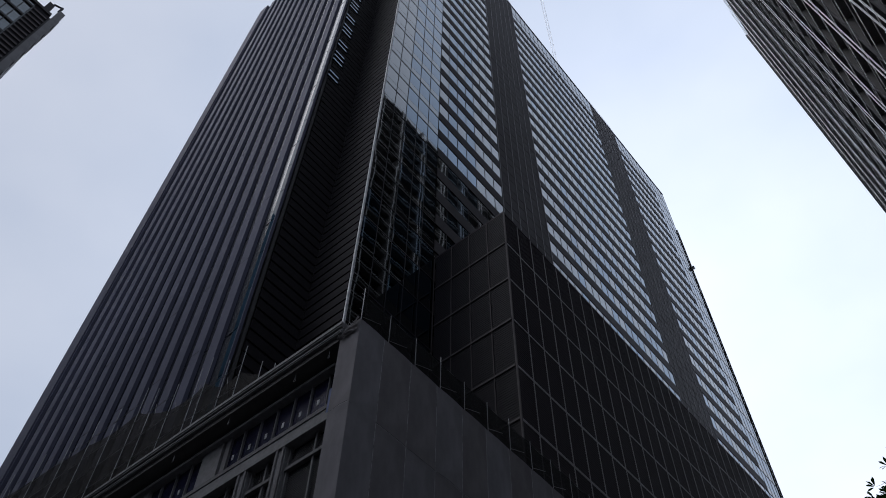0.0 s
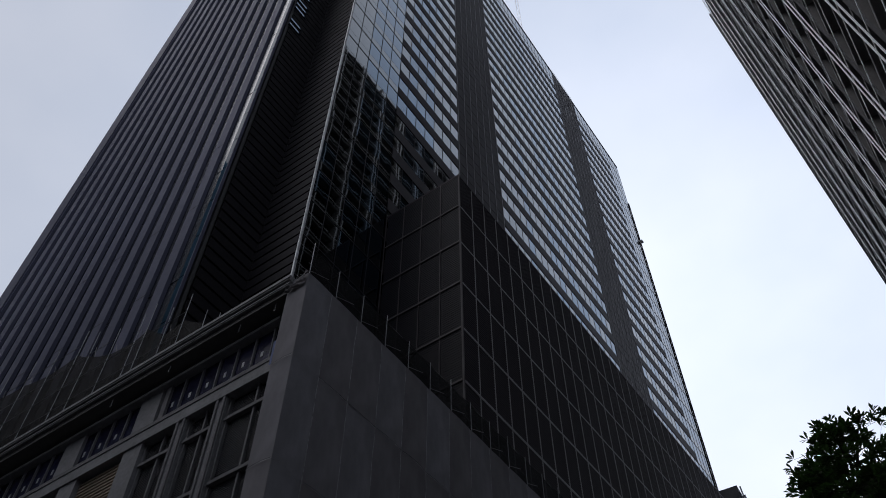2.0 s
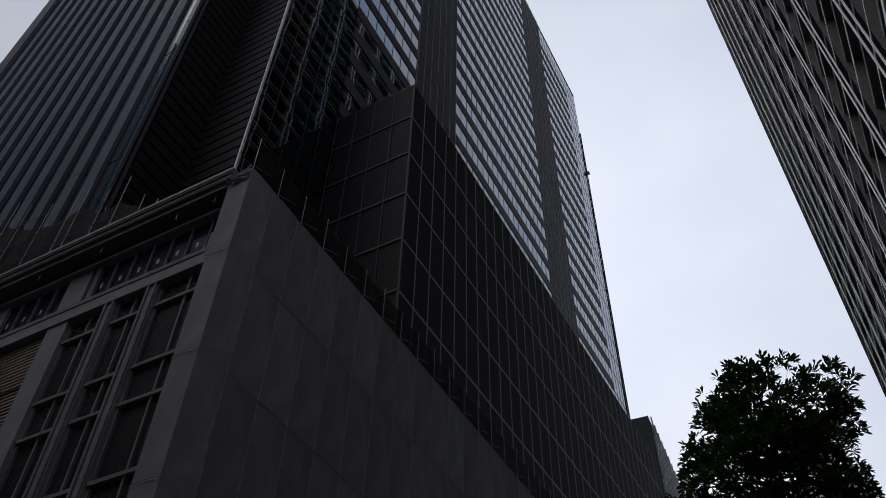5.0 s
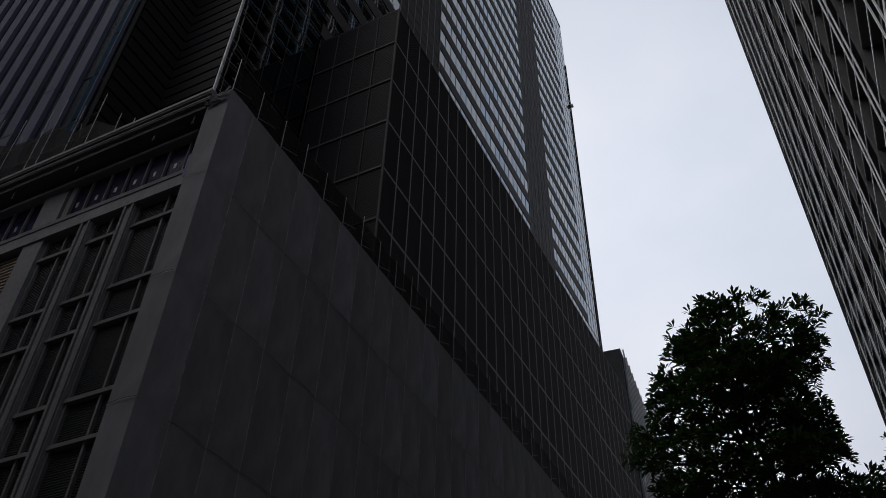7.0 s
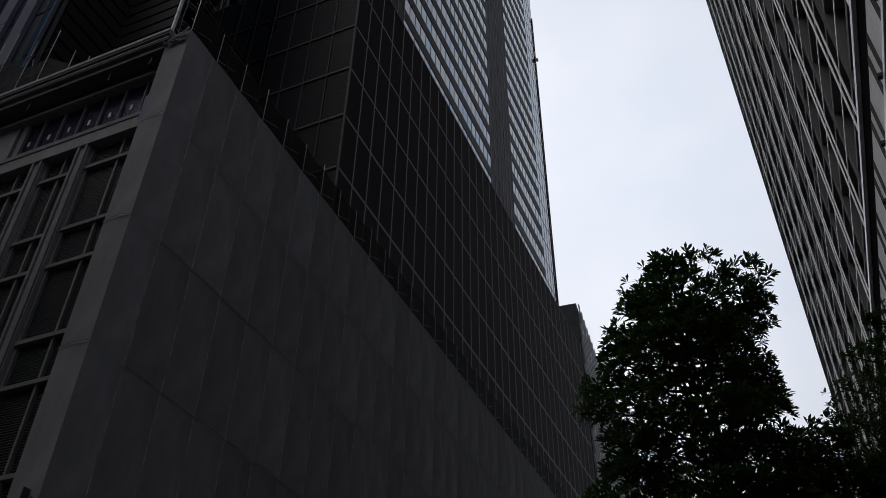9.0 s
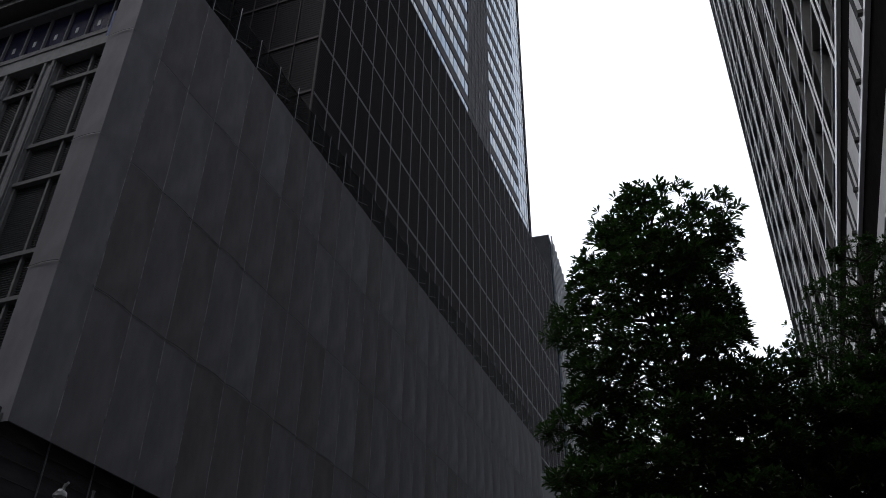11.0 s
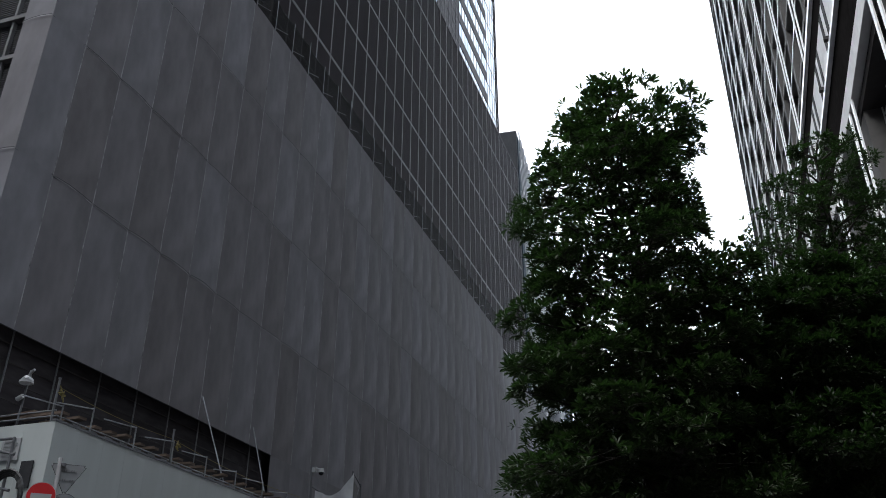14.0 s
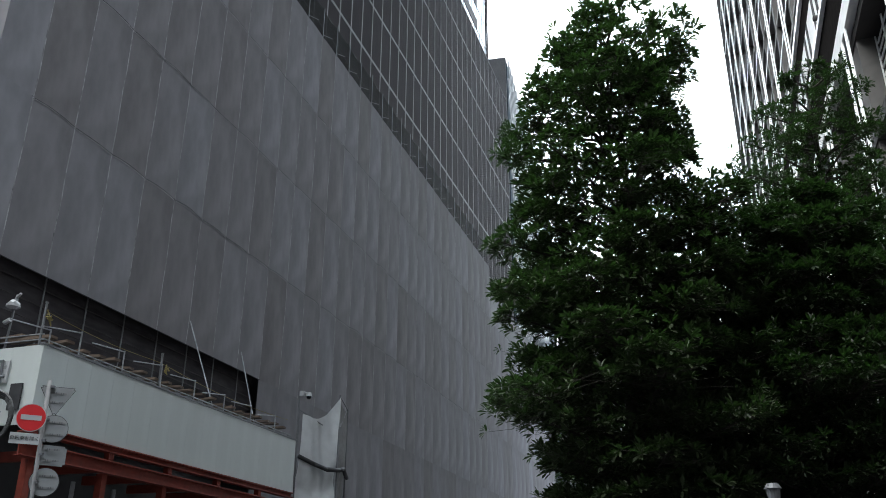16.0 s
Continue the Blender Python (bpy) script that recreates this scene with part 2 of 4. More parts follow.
def mesh_of(name, bm, mat, smooth=False):
    me = bpy.data.meshes.new(name)
    bm.normal_update()
    bm.to_mesh(me)
    bm.free()
    me.materials.append(mat)
    if smooth:
        me.polygons.foreach_set("use_smooth", [True] * len(me.polygons))
    return me


def thing(name, label, category, group="", kind="", at=(0, 0, 0)):
    ob = new(name)
    ob.location = at
    ob.empty_display_size = 0.3
    return tagged(ob, label, category, group, kind)


def part(name, bm, mat, parent, label="", smooth=False, kind=""):
    ob = new(name, mesh_of(name, bm, mat, smooth))
    ob.parent = parent
    return tagged(ob, label, kind=kind)


def piece(name, me, parent, m):
    """One more object on a shared mesh, under its thing."""
    ob = new(name, me)
    ob.parent = parent
    ob.matrix_basis = m
    return ob


def solo(name, bm, mat, label, category, kind="", group="", smooth=False):
    return tagged(new(name, mesh_of(name, bm, mat, smooth)), label, category, group, kind)


def block(*dims):
    bm = bmesh.new()
    box(bm, *dims)
    return bm


# ---- ground ----
bm = bmesh.new()
box(bm, -2500, 2500, -2500, 2500, -0.5, 0.0)
solo("ground", bm, M["asphalt"], "dark grey asphalt street ground between the buildings", "ground", "structure")

# ---- tower ----
XT, Y0, Y1, ROOF = -27.3, 21.8, 108.9, 173.6
FLOOR, COL, TOP0 = 4.28, 1.52, 82.7
YN, XL0, XL1, LTOP = 17.4, -31.75, -60.9, 156.0


def pane_mesh(name, w, h, mat):
    return mesh_of(name, block(-0.03, 0, 0, w, 0, h), mat)


def tilt():
    return random.gauss(0, 0.035), random.gauss(0, 0.035)


def build_tower():
    t = thing("office_tower", "tall office tower with dark bronze strips and reflective glass", "tower")
    # core behind the skins
    b = bmesh.new()
    box(b, -62, XT - 0.35, Y0 + 0.35, Y1 - 0.1, 0, ROOF - 0.5)
    part("core", b, M["dark_wall"], t)
    part("roof_slab", block(-62, XT - 0.02, Y0 + 0.1, Y1, ROOF - 0.45, ROOF), M["fin"], t)
    z_low = 26.0
    # dark strips with fine panel lines
    for ya, yb in ((41.5, 50.7), (79.0, 88.3)):
        part("dark_strip", block(XT - 0.3, XT - 0.05, ya, yb, z_low, ROOF - 0.46), M["brown_metal"], t, "dark bronze metal wall strip")
        b = bmesh.new()
        z = TOP0 - FLOOR * 13
        while z < ROOF - 1:
            box(b, XT - 0.05, XT - 0.02, ya, yb, z, z + 0.08)
            box(b, XT - 0.05, XT - 0.02, ya, yb, z + FLOOR * 0.42, z + FLOOR * 0.42 + 0.06)
            z += FLOOR
        part("strip_joint", b, M["brown_line"], t)
        n = round((yb - ya) / COL)
        for i in range(n + 1):
            y = ya + (yb - ya) * i / n
            part("strip_mullion", block(XT - 0.05, XT + 0.0, y - 0.035, y + 0.035, z_low, ROOF - 0.46), M["strip_line"], t)
    # glazed bays: windows over dark spandrels, or full glazing; the tint goes by column
    bays = ((Y0 + 0.15, 30.2, False), (30.2, 41.5, True), (50.7, 79.0, True), (88.3, 103.0, True), (103.0, Y1 - 0.2, False))
    k0, k1 = -13, 21
    near, rest = [], []
    for ya, yb, banded in bays:
        n = max(1, round((yb - ya) / COL))
        w = (yb - ya) / n
        blue = [random.random() < (0.4 if banded else 0.75) for i in range(n)]
        for k in range(k0, k1 + 1):
            top = min(TOP0 + FLOOR * k, ROOF - 0.5)
            full = not banded or k >= k1 - 1
            h = FLOOR - 0.12 if full else 2.55
            if top - h < z_low:
                continue
            for i in range(n):
                y = ya + i * w + 0.04
                tint_blue = blue[i] != (random.random() < 0.06)
                if full:
                    spots = ((y, top - h + 1.3, w - 0.08, h - 1.3, tint_blue), (y, top - h, w - 0.08, 1.24, False))
                else:
                    spots = ((y, top - h, w - 0.08, h, tint_blue),)
                (near if (ya < 40 and k < 12) else rest).extend(spots)
            if full:
                part("floor_line", block(XT - 0.3, XT - 0.05, ya, yb, top, top + 0.12), M["mullion"], t)
            else:
                part("spandrel", block(XT - 0.3, XT - 0.02, ya, yb, top, top + FLOOR - h), M["brown_metal"], t)
        for i in range(n + 1):
            y = ya + i * w
            part("mullion", block(XT - 0.3, XT - 0.05, y - 0.03, y + 0.03, z_low, ROOF - 0.46), M["mullion"], t)
    shared = {}
    count = 0
    joined = {False: bmesh.new(), True: bmesh.new()}
    for y, z, w, h, is_blue in near + rest:
        ry, rz = tilt()
        m = pose(XT - 0.08, y, z, 0, ry, rz)
        if count < 300:
            key = (round(w, 3), round(h, 2), is_blue)
            if key not in shared:
                shared[key] = pane_mesh("pane", w, h, M["glass_blue" if is_blue else "glass"])
            piece("pane", shared[key], t, m)
            count += 1
        else:
            b = joined[is_blue]
            vs = [b.verts.new(m @ Vector(p)) for p in ((0, 0, 0), (0, w, 0), (0, w, h), (0, 0, h))]
            b.faces.new(vs)
    part("upper_panes", joined[False], M["glass"], t, kind="stuff")
    part("upper_panes", joined[True], M["glass_blue"], t, "panes with a blue tint", kind="stuff")
    # corner trims and the dark fin on the far corner
    part("corner_trim", block(XT - 0.1, XT + 0.03, Y0 - 0.04, Y0 + 0.13, z_low, ROOF), M["pole"], t, "thin bright metal corner trim")
    part("corner_fin", block(XT - 0.05, XT + 0.12, Y1 - 0.15, Y1 + 0.12, 0, 158.0), M["brown_line"], t, "dark vertical corner fin")
    part("corner_fin_cap", block(XT + 0.1, XT + 0.55, Y1 - 0.3, Y1 + 0.4, 143.6, 144.0), M["white_fin"], t)
    # louvred recess between tower and wing
    b = bmesh.new()
    box(b, XL0 - 0.4, XL0 - 0.1, YN + 0.6, Y0 + 0.2, 26, LTOP)
    box(b, XL0 - 0.1, XT - 0.15, Y0 + 0.05, Y0 + 0.3, 26, ROOF)
    part("recess_wall", b, M["dark_wall"], t)
    z = 27.0
    lv_a = block(-0.08, 0.06, 0, Y0 - YN - 0.7, 0, 0.86)
    lv_b = block(0, XT - XL0 - 0.25, -0.06, 0.08, 0, 0.86)
    me_a, me_b = mesh_of("louvre", lv_a, M["louvre"]), mesh_of("louvre", lv_b, M["louvre"])
    while z < LTOP - 1:
        piece("louvre", me_a, t, pose(XL0, YN + 0.65, z))
        piece("louvre", me_b, t, pose(XL0 + 0.1, Y0, z))
        z += 1.07
    for k in range(14):
        for j in range(2 + k % 2):
            z = 83.0 + k * 4.3 + j * 1.07
            part("recess_pane", block(XL0 - 0.05, XL0 + 0.16, YN + 0.45, YN + 2.0, z + 0.1, z + 0.42), M["glass_blue"], t)
    # lower wing with vertical fins
    part("wing_wall", block(XL1, XL0 - 0.1, YN + 0.35, YN + 18, 0, LTOP - 0.5), M["dark_wall"], t)
    part("wing_roof", block(XL1 - 0.1, XL0, YN + 0.1, YN + 18, LTOP - 0.5, LTOP), M["fin"], t)
    w = 1.95
    fin = mesh_of("wing_fin", block(0, 0.95, -0.22, 0.3, 26, LTOP - 0.5), M["fin"])
    for i in range(14):
        x = XL0 - 0.7 - w * (i + 1)
        piece("wing_fin", fin, t, pose(x, YN + 0.05, 0))
        z = 30.0
        while z < LTOP - 1:
            zt = min(z + FLOOR * 3 - 0.2, LTOP - 0.6)
            part("wing_pane", block(x + 0.96, x + w - 0.02, YN + 0.1, YN + 0.14, z, zt), M["wing_glass"], t)
            z += FLOOR * 3
    z = 30.0 + FLOOR
    seam = mesh_of("fin_joint", block(-0.002, 0.952, -0.23, -0.215, 0, 0.05), M["mullion"])
    while z < LTOP - 2:
        for i in range(14):
            if (i + int(z)) % 2:
                piece("fin_joint", seam, t, pose(XL0 - 0.7 - w * (i + 1), YN + 0.05, z))
        z += FLOOR * 2
    b = bmesh.new()
    z = 30.0
    while z < LTOP - 2:
        box(b, XL0 - 0.8, XL0 - 0.02, YN + 0.05, YN + 0.12, z, z + FLOOR - 0.12)
        z += FLOOR
    part("corner_glazing", b, M["corner_glass"], t, "narrow glazed strip reflecting the sky, with sky blue put into its tint")
    part("wing_edge", block(XL0 - 0.05, XL0 + 0.05, YN - 0.12, YN + 0.1, 26, LTOP), M["fin"], t)
    part("wing_end_trim", block(XL1, -59.0, YN - 0.3, YN + 0.4, 26, LTOP), M["fin"], t)
    return t


build_tower()

# ---- louvred podium ----
XP, PY0, PY1, PTOP, PSTEP = -20.0, 30.2, 89.0, 60.1, 4.59


def build_podium():
    t = thing("louvred_podium", "dark bronze louvred podium block in front of the tower", "podium")
    # near-black core: the shade between the slats is put into its colour
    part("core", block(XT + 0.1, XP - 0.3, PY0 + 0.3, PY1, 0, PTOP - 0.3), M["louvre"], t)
    part("cap", block(XT + 0.1, XP, PY0, PY1 + 0.02, PTOP - 0.25, PTOP), M["brown_metal"], t)
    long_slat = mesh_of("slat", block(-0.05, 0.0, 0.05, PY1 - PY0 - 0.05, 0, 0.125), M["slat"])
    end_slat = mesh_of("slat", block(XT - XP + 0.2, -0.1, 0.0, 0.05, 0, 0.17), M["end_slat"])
    z = 29.0
    while z < PTOP - 0.4:
        piece("slat", long_slat, t, pose(XP - 0.03, PY0, z))
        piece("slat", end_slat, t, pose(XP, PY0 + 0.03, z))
        z += 0.21
    for k in range(1, 7):
        z = PTOP - 4.5 - PSTEP * (k - 1)
        part("floor_band", block(XP - 0.06, XP, PY0 - 0.03, PY1, z - 0.065, z + 0.065), M["brown_band"], t)
        # end-face bands use the darker trim, standing for that side's shade
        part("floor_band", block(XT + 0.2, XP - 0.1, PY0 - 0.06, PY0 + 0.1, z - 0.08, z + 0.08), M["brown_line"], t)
    n = 33
    post = mesh_of("mullion", block(-0.06, 0.006, -0.03, 0.03, 28, PTOP - 0.26), M["brown_band"])
    for i in range(n + 1):
        piece("mullion", post, t, pose(XP, PY0 + 0.02 + (PY1 - PY0 - 0.1) * i / n, 0))
    # end-face mullions, darkened in colour for the same shade
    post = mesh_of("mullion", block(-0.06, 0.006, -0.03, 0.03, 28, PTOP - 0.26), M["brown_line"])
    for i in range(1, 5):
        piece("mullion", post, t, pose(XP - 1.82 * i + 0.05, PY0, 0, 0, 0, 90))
    part("corner_post", block(XP - 0.06, XP + 0.05, PY0 - 0.05, PY0 + 0.06, 28, PTOP - 0.26), M["brown_line"], t)
    return t


build_podium()


# ---- historic block ----
FY = 16.2


def build_historic():
    t = thing("stone_office_building", "old grey stone office building with dark windows and a deep cornice", "building")
    part("body", block(-75, -19.2, FY + 0.5, 60, 0, 29.9), M["dark_wall"], t)
    part("flank", block(-19.6, -19.0, FY + 0.5, 100, 0, 29.9), M["dark_wall"], t)
    part("cornice", block(-75, -18.9, FY - 1.2, FY + 2, 30.45, 30.75), M["stone"], t, "deep grey stone cornice")
    part("cornice_moulding", block(-75, -18.95, FY - 1.1, FY + 2, 30.2, 30.45), M["stone"], t)
    part("cornice_soffit", block(-75, -19.0, FY - 0.95, FY + 2, 29.9, 30.2), M["tower_pier"], t)
    part("cornice_edge", block(-75, -18.88, FY - 1.24, FY - 1.2, 30.55, 30.72), M["stone_light"], t)
    part("cornice_edge", block(-75, -18.93, FY - 1.13, FY - 1.1, 30.28, 30.36), M["stone_light"], t)
    part("moulding", block(-75, -20.0, FY - 0.35, FY + 0.5, 29.4, 29.58), M["stone_light"], t)
    part("frieze", block(-75, -19.6, FY - 0.05, FY + 0.5, 29.58, 29.9), M["tower_pier"], t)
    part("belt_course", block(-75, -19.4, FY - 0.3, FY + 0.45, 26.2, 26.85), M["stone_light"], t, "pale stone belt course")
    part("belt_ledge", block(-75, -19.4, FY - 0.34, FY + 0.45, 26.85, 27.08), M["stone"], t)
    bay = 12.6
    narrow = mesh_of("pilaster", block(-0.3, 0.3, -0.2, 0.3, 0, 26.2), M["stone_light"])
    broad = mesh_of("pilaster", block(-0.6, 0.6, -0.22, 0.3, 0, 26.2), M["stone_light"])
    rib = mesh_of("pilaster_rib", block(-0.06, 0.06, -0.28, -0.2, 0, 26.2), M["stone"])
    wide = mesh_of("pier", block(-0.72, 0.72, -0.12, 0.5, 27.08, 29.5), M["stone_light"])
    strip = mesh_of("pier", block(-0.16, 0.16, -0.09, 0.5, 27.08, 29.5), M["stone"])
    thin = mesh_of("attic_mullion", block(-0.035, 0.035, -0.06, 0.06, 27.08, 29.5), M["stone"])
    label = mesh_of("paper_label", block(-0.07, 0.07, 0.03, 0.045, 28.0, 28.3), M["sign_white"])
    for k in range(4):
        x0 = -bay * k
        for x in (-22.65, -25.0):
            piece("pilaster", narrow, t, pose(x0 + x, FY, 0))
            for s in (-0.2, 0.2):
                piece("pilaster_rib", rib, t, pose(x0 + x + s, FY, 0))
        for x in (-28.0, -32.3):
            piece("pilaster", broad, t, pose(x0 + x, FY, 0))
        for x in (-28.1, -33.5):
            piece("pier", wide, t, pose(x0 + x, FY, 0))
        piece("pier", strip, t, pose(x0 - 27.0, FY, 0))
        for x in (-20.5, -21.6, -22.68, -23.77, -24.85, -25.95, -29.7, -30.8, -31.9):
            piece("attic_mullion", thin, t, pose(x0 + x, FY, 0))
            piece("paper_label", label, t, pose(x0 + x - 0.62, FY, 0))
        part("attic_glass", block(x0 - 32.6, x0 - 20.0, FY + 0.05, FY + 0.09, 27.08, 29.5), M["attic_glass"], t)
        for xa, xb in ((-22.35, -19.4), (-24.7, -22.95), (-27.4, -25.3), (-31.68, -28.62)):
            if xa == -31.68:
                bm = bmesh.new()
                z = 25.9
                while z > 14:
                    box(bm, x0 + xa, x0 + xb, FY + 0.02, FY + 0.2, z, z + 0.1)
                    z -= 0.2
                part("tan_louvre", bm, M["tan"], t, "tan coloured slatted louvre panel")
                for xm in (0.33, 0.66):
                    part("louvre_rail", block(x0 + xa, x0 + xb, FY - 0.02, FY + 0.05, 14 + xm * 14, 14.12 + xm * 14), M["mullion"], t)
            else:
                thing_window(t, x0 + xa, x0 + xb)
    return t


def thing_window(t, xa, xb):
    w = part("window", block(xa, xb, FY + 0.16, FY + 0.2, 0.5, 26.2), M["glass_dark"], t)
    for k, z in enumerate((25.0, 21.82, 20.06, 16.85, 15.1, 11.9, 10.15, 7.0, 5.2)):
        part("transom", block(xa, xb, FY - 0.1, FY + 0.16, z - 0.08, z + 0.08), M["stone"], w, "grey transom")
    b = bmesh.new()
    z = 25.95
    while z > 2:
        box(b, xa + 0.05, xb - 0.05, FY + 0.1, FY + 0.155, z, z + 0.035)
        z -= 0.095
    tagged(part("blind", b, M["blind"], w, "grey slatted blind"), kind="stuff")
    for xm in ((xa + xb) / 2 + 0.12, xb - 0.06, xa + 0.06):
        part("window_mullion", block(xm - 0.05, xm + 0.05, FY - 0.02, FY + 0.16, 0.5, 26.2), M["stone"], w)
    return w


build_historic()

# ---- scaffold sheeting ----
SX, SY, SB, SW, SH = -18.0, 15.26, 10.37, 1.8, 5.0


def sheet_mesh(seed, w, h, deep=0.024):
    """A fabric panel laced along its edges: it bellies out and hangs in faint folds."""
    rnd = random.Random(seed)
    b = bmesh.new()
    nu, nv = 8, 12
    p1, p2, s = rnd.uniform(0, 6), rnd.uniform(0, 6), rnd.uniform(-0.02, 0.03)
    g = []
    for j in range(nv + 1):
        row = []
        for i in range(nu + 1):
            u, v = i / nu, j / nv
            free = math.sin(math.pi * v) * math.sin(math.pi * u)
            d = deep * math.sin(math.pi * u) ** 0.85 + 0.006 * (u - 0.5)
            d += free * (s + 0.01 * math.sin(9 * u + 4 * v + p1) + 0.009 * math.sin(14 * v - 5 * u + p2))
            row.append(b.verts.new((d, u * w, v * h)))
        g.append(row)
    for j in range(nv):
        for i in range(nu):
            b.faces.new((g[j][i], g[j][i + 1], g[j + 1][i + 1], g[j + 1][i]))
    return mesh_of("sheet_panel", b, M["sheet"], True)


def build_sheeting():
    t = thing("scaffold_sheeting", "grey fabric sheeting laced over scaffolding in tall panels", "sheeting")
    kinds = [sheet_mesh(i, SW + 0.012, SH + 0.045) for i in range(8)]
    first = [sheet_mesh(20 + i, 1.54, SH + 0.045) for i in range(2)]
    side = [sheet_mesh(30 + i, 1.16, SH + 0.045, 0.03) for i in range(3)]
    for r in range(4):
        z = SB + r * (SH + 0.03)
        piece("sheet_panel", first[r % 2], t, pose(SX, SY, z))
        piece("sheet_panel", side[r % 3], t, pose(SX - 1.15, SY, z, 0, 0, -90))
        for c in range(30):
            piece("sheet_panel", random.choice(kinds), t, pose(SX, SY + 1.53 + c * SW, z))
    for c in range(46):
        if c * SW > 14.0:
            for r in range(2):
                piece("sheet_panel", random.choice(kinds), t, pose(SX, SY + 1.53 + c * SW, SB - (r + 1) * (SH + 0.03)))
        if c >= 30:
            for r in range(3):
                piece("sheet_panel", random.choice(kinds), t, pose(SX, SY + 1.53 + c * SW, SB + r * (SH + 0.03)))
    b = bmesh.new()
    for r in range(1, 5):
        rod(b, (SX + 0.002, SY, SB + r * (SH + 0.03) - 0.02), (SX + 0.002, 70, SB + r * (SH + 0.03) - 0.02), 0.004, 5)
    rod(b, (SX + 0.03, SY, SB), (SX + 0.03, 31.2, SB), 0.015, 5)
    part("lacing_cord", b, M["net"], t)
    part("under_sheet", block(SX - 0.06, SX - 0.04, SY + 0.03, 98, SB + 0.03, SB + 3 * (SH + 0.03)), M["sheet"], t)
    part("under_sheet", block(SX - 0.06, SX - 0.04, SY + 0.03, 70.5, SB + 3 * (SH + 0.03), SB + 4 * (SH + 0.03) - 0.03), M["sheet"], t)
    part("under_sheet", block(SX - 0.06, SX - 0.04, 31.3, 98, 0.3, SB), M["sheet"], t)
    rh = random.Random(12)
    for c in range(31):
        b = bmesh.new()
        y, last = SY + 1.53 + c * SW, None
        for k in range(25):
            z = SB + k * (4 * (SH + 0.03)) / 24
            o = y + rh.gauss(0, 0.012)
            cur = [b.verts.new((SX + 0.005, o - 0.022, z)), b.verts.new((SX + 0.01, o, z)), b.verts.new((SX + 0.005, o + 0.022, z))]
            if last:
                for i in range(2):
                    b.faces.new((last[i], last[i + 1], cur[i + 1], cur[i]))
            last = cur
        part("hem", b, M["hem"], t)
    # cross seams: a dark gap over a pale folded edge, drawn up or sagging between the lacings
    for r in range(1, 4):
        for name, drop, half, mat in (("seam_gap", 0.0, 0.013, M["net"]), ("hem", -0.03, 0.012, M["hem"])):
            b = bmesh.new()
            last = None
            for c in range(30):
                bow = random.Random(100 * r + c).gauss(0.025, 0.03)
                for k in range(9):
                    u = k / 8
                    d = 0.024 * math.sin(math.pi * u) ** 0.85 + 0.006 * (u - 0.5) + 0.012
                    z = SB + r * (SH + 0.03) + drop + bow * math.sin(math.pi * u) + rh.gauss(0, 0.004)
                    cur = [b.verts.new((SX + d + 0.002 * (e == 0), SY + 1.53 + (c + u) * SW, z + half * e)) for e in (-1, 0, 1)]
                    if last:
                        for i in range(2):
                            b.faces.new((last[i], cur[i], cur[i + 1], last[i + 1]))
                    last = cur
            part(name, b, mat, t)
    for r in range(1, 4):
        for name, drop, half, mat in (("seam_gap", 0.0, 0.013, M["net"]), ("hem", -0.03, 0.012, M["hem"])):
            b = bmesh.new()
            last = None
            for k in range(9):
                u = k / 8
                z = SB + r * (SH + 0.03) + drop + 0.03 * math.sin(math.pi * u) + rh.gauss(0, 0.006)
                y = SY - 0.045 - 0.03 * math.sin(math.pi * u)
                cur = [b.verts.new((SX - 1.14 + 1.16 * u, y, z + half * e)) for e in (-1, 0, 1)]
                if last:
                    for i in range(2):
                        b.faces.new((last[i], cur[i], cur[i + 1], last[i + 1]))
                last = cur
            part(name, b, mat, t)
    # puckered tie points where the seams cross
    tie = bmesh.new()
    for k in range(5):
        a = 1.3 * k
        rod(tie, (0.0, 0.0, 0.0), (0.02, 0.1 * math.cos(a), 0.1 * math.sin(a) - 0.02), 0.012, 5, 0.004)
    tie = mesh_of("tie", tie, M["hem"])
    for r in range(1, 4):
        for c in range(12):
            if (c * 7 + r * 3) % 4 != 1:
                piece("tie", tie, t, pose(SX + 0.01, SY + 1.53 + c * SW, SB + r * (SH + 0.03), 37 * c))
    return t


build_sheeting()


# ---- lattice-fronted office block across the street ----
RX, RSTEP, RPITCH, RZ0, RTOP = 6.3, 4.25, 6.75, 27.55, 178.0
RY0, RY1 = 15.0, 89.3


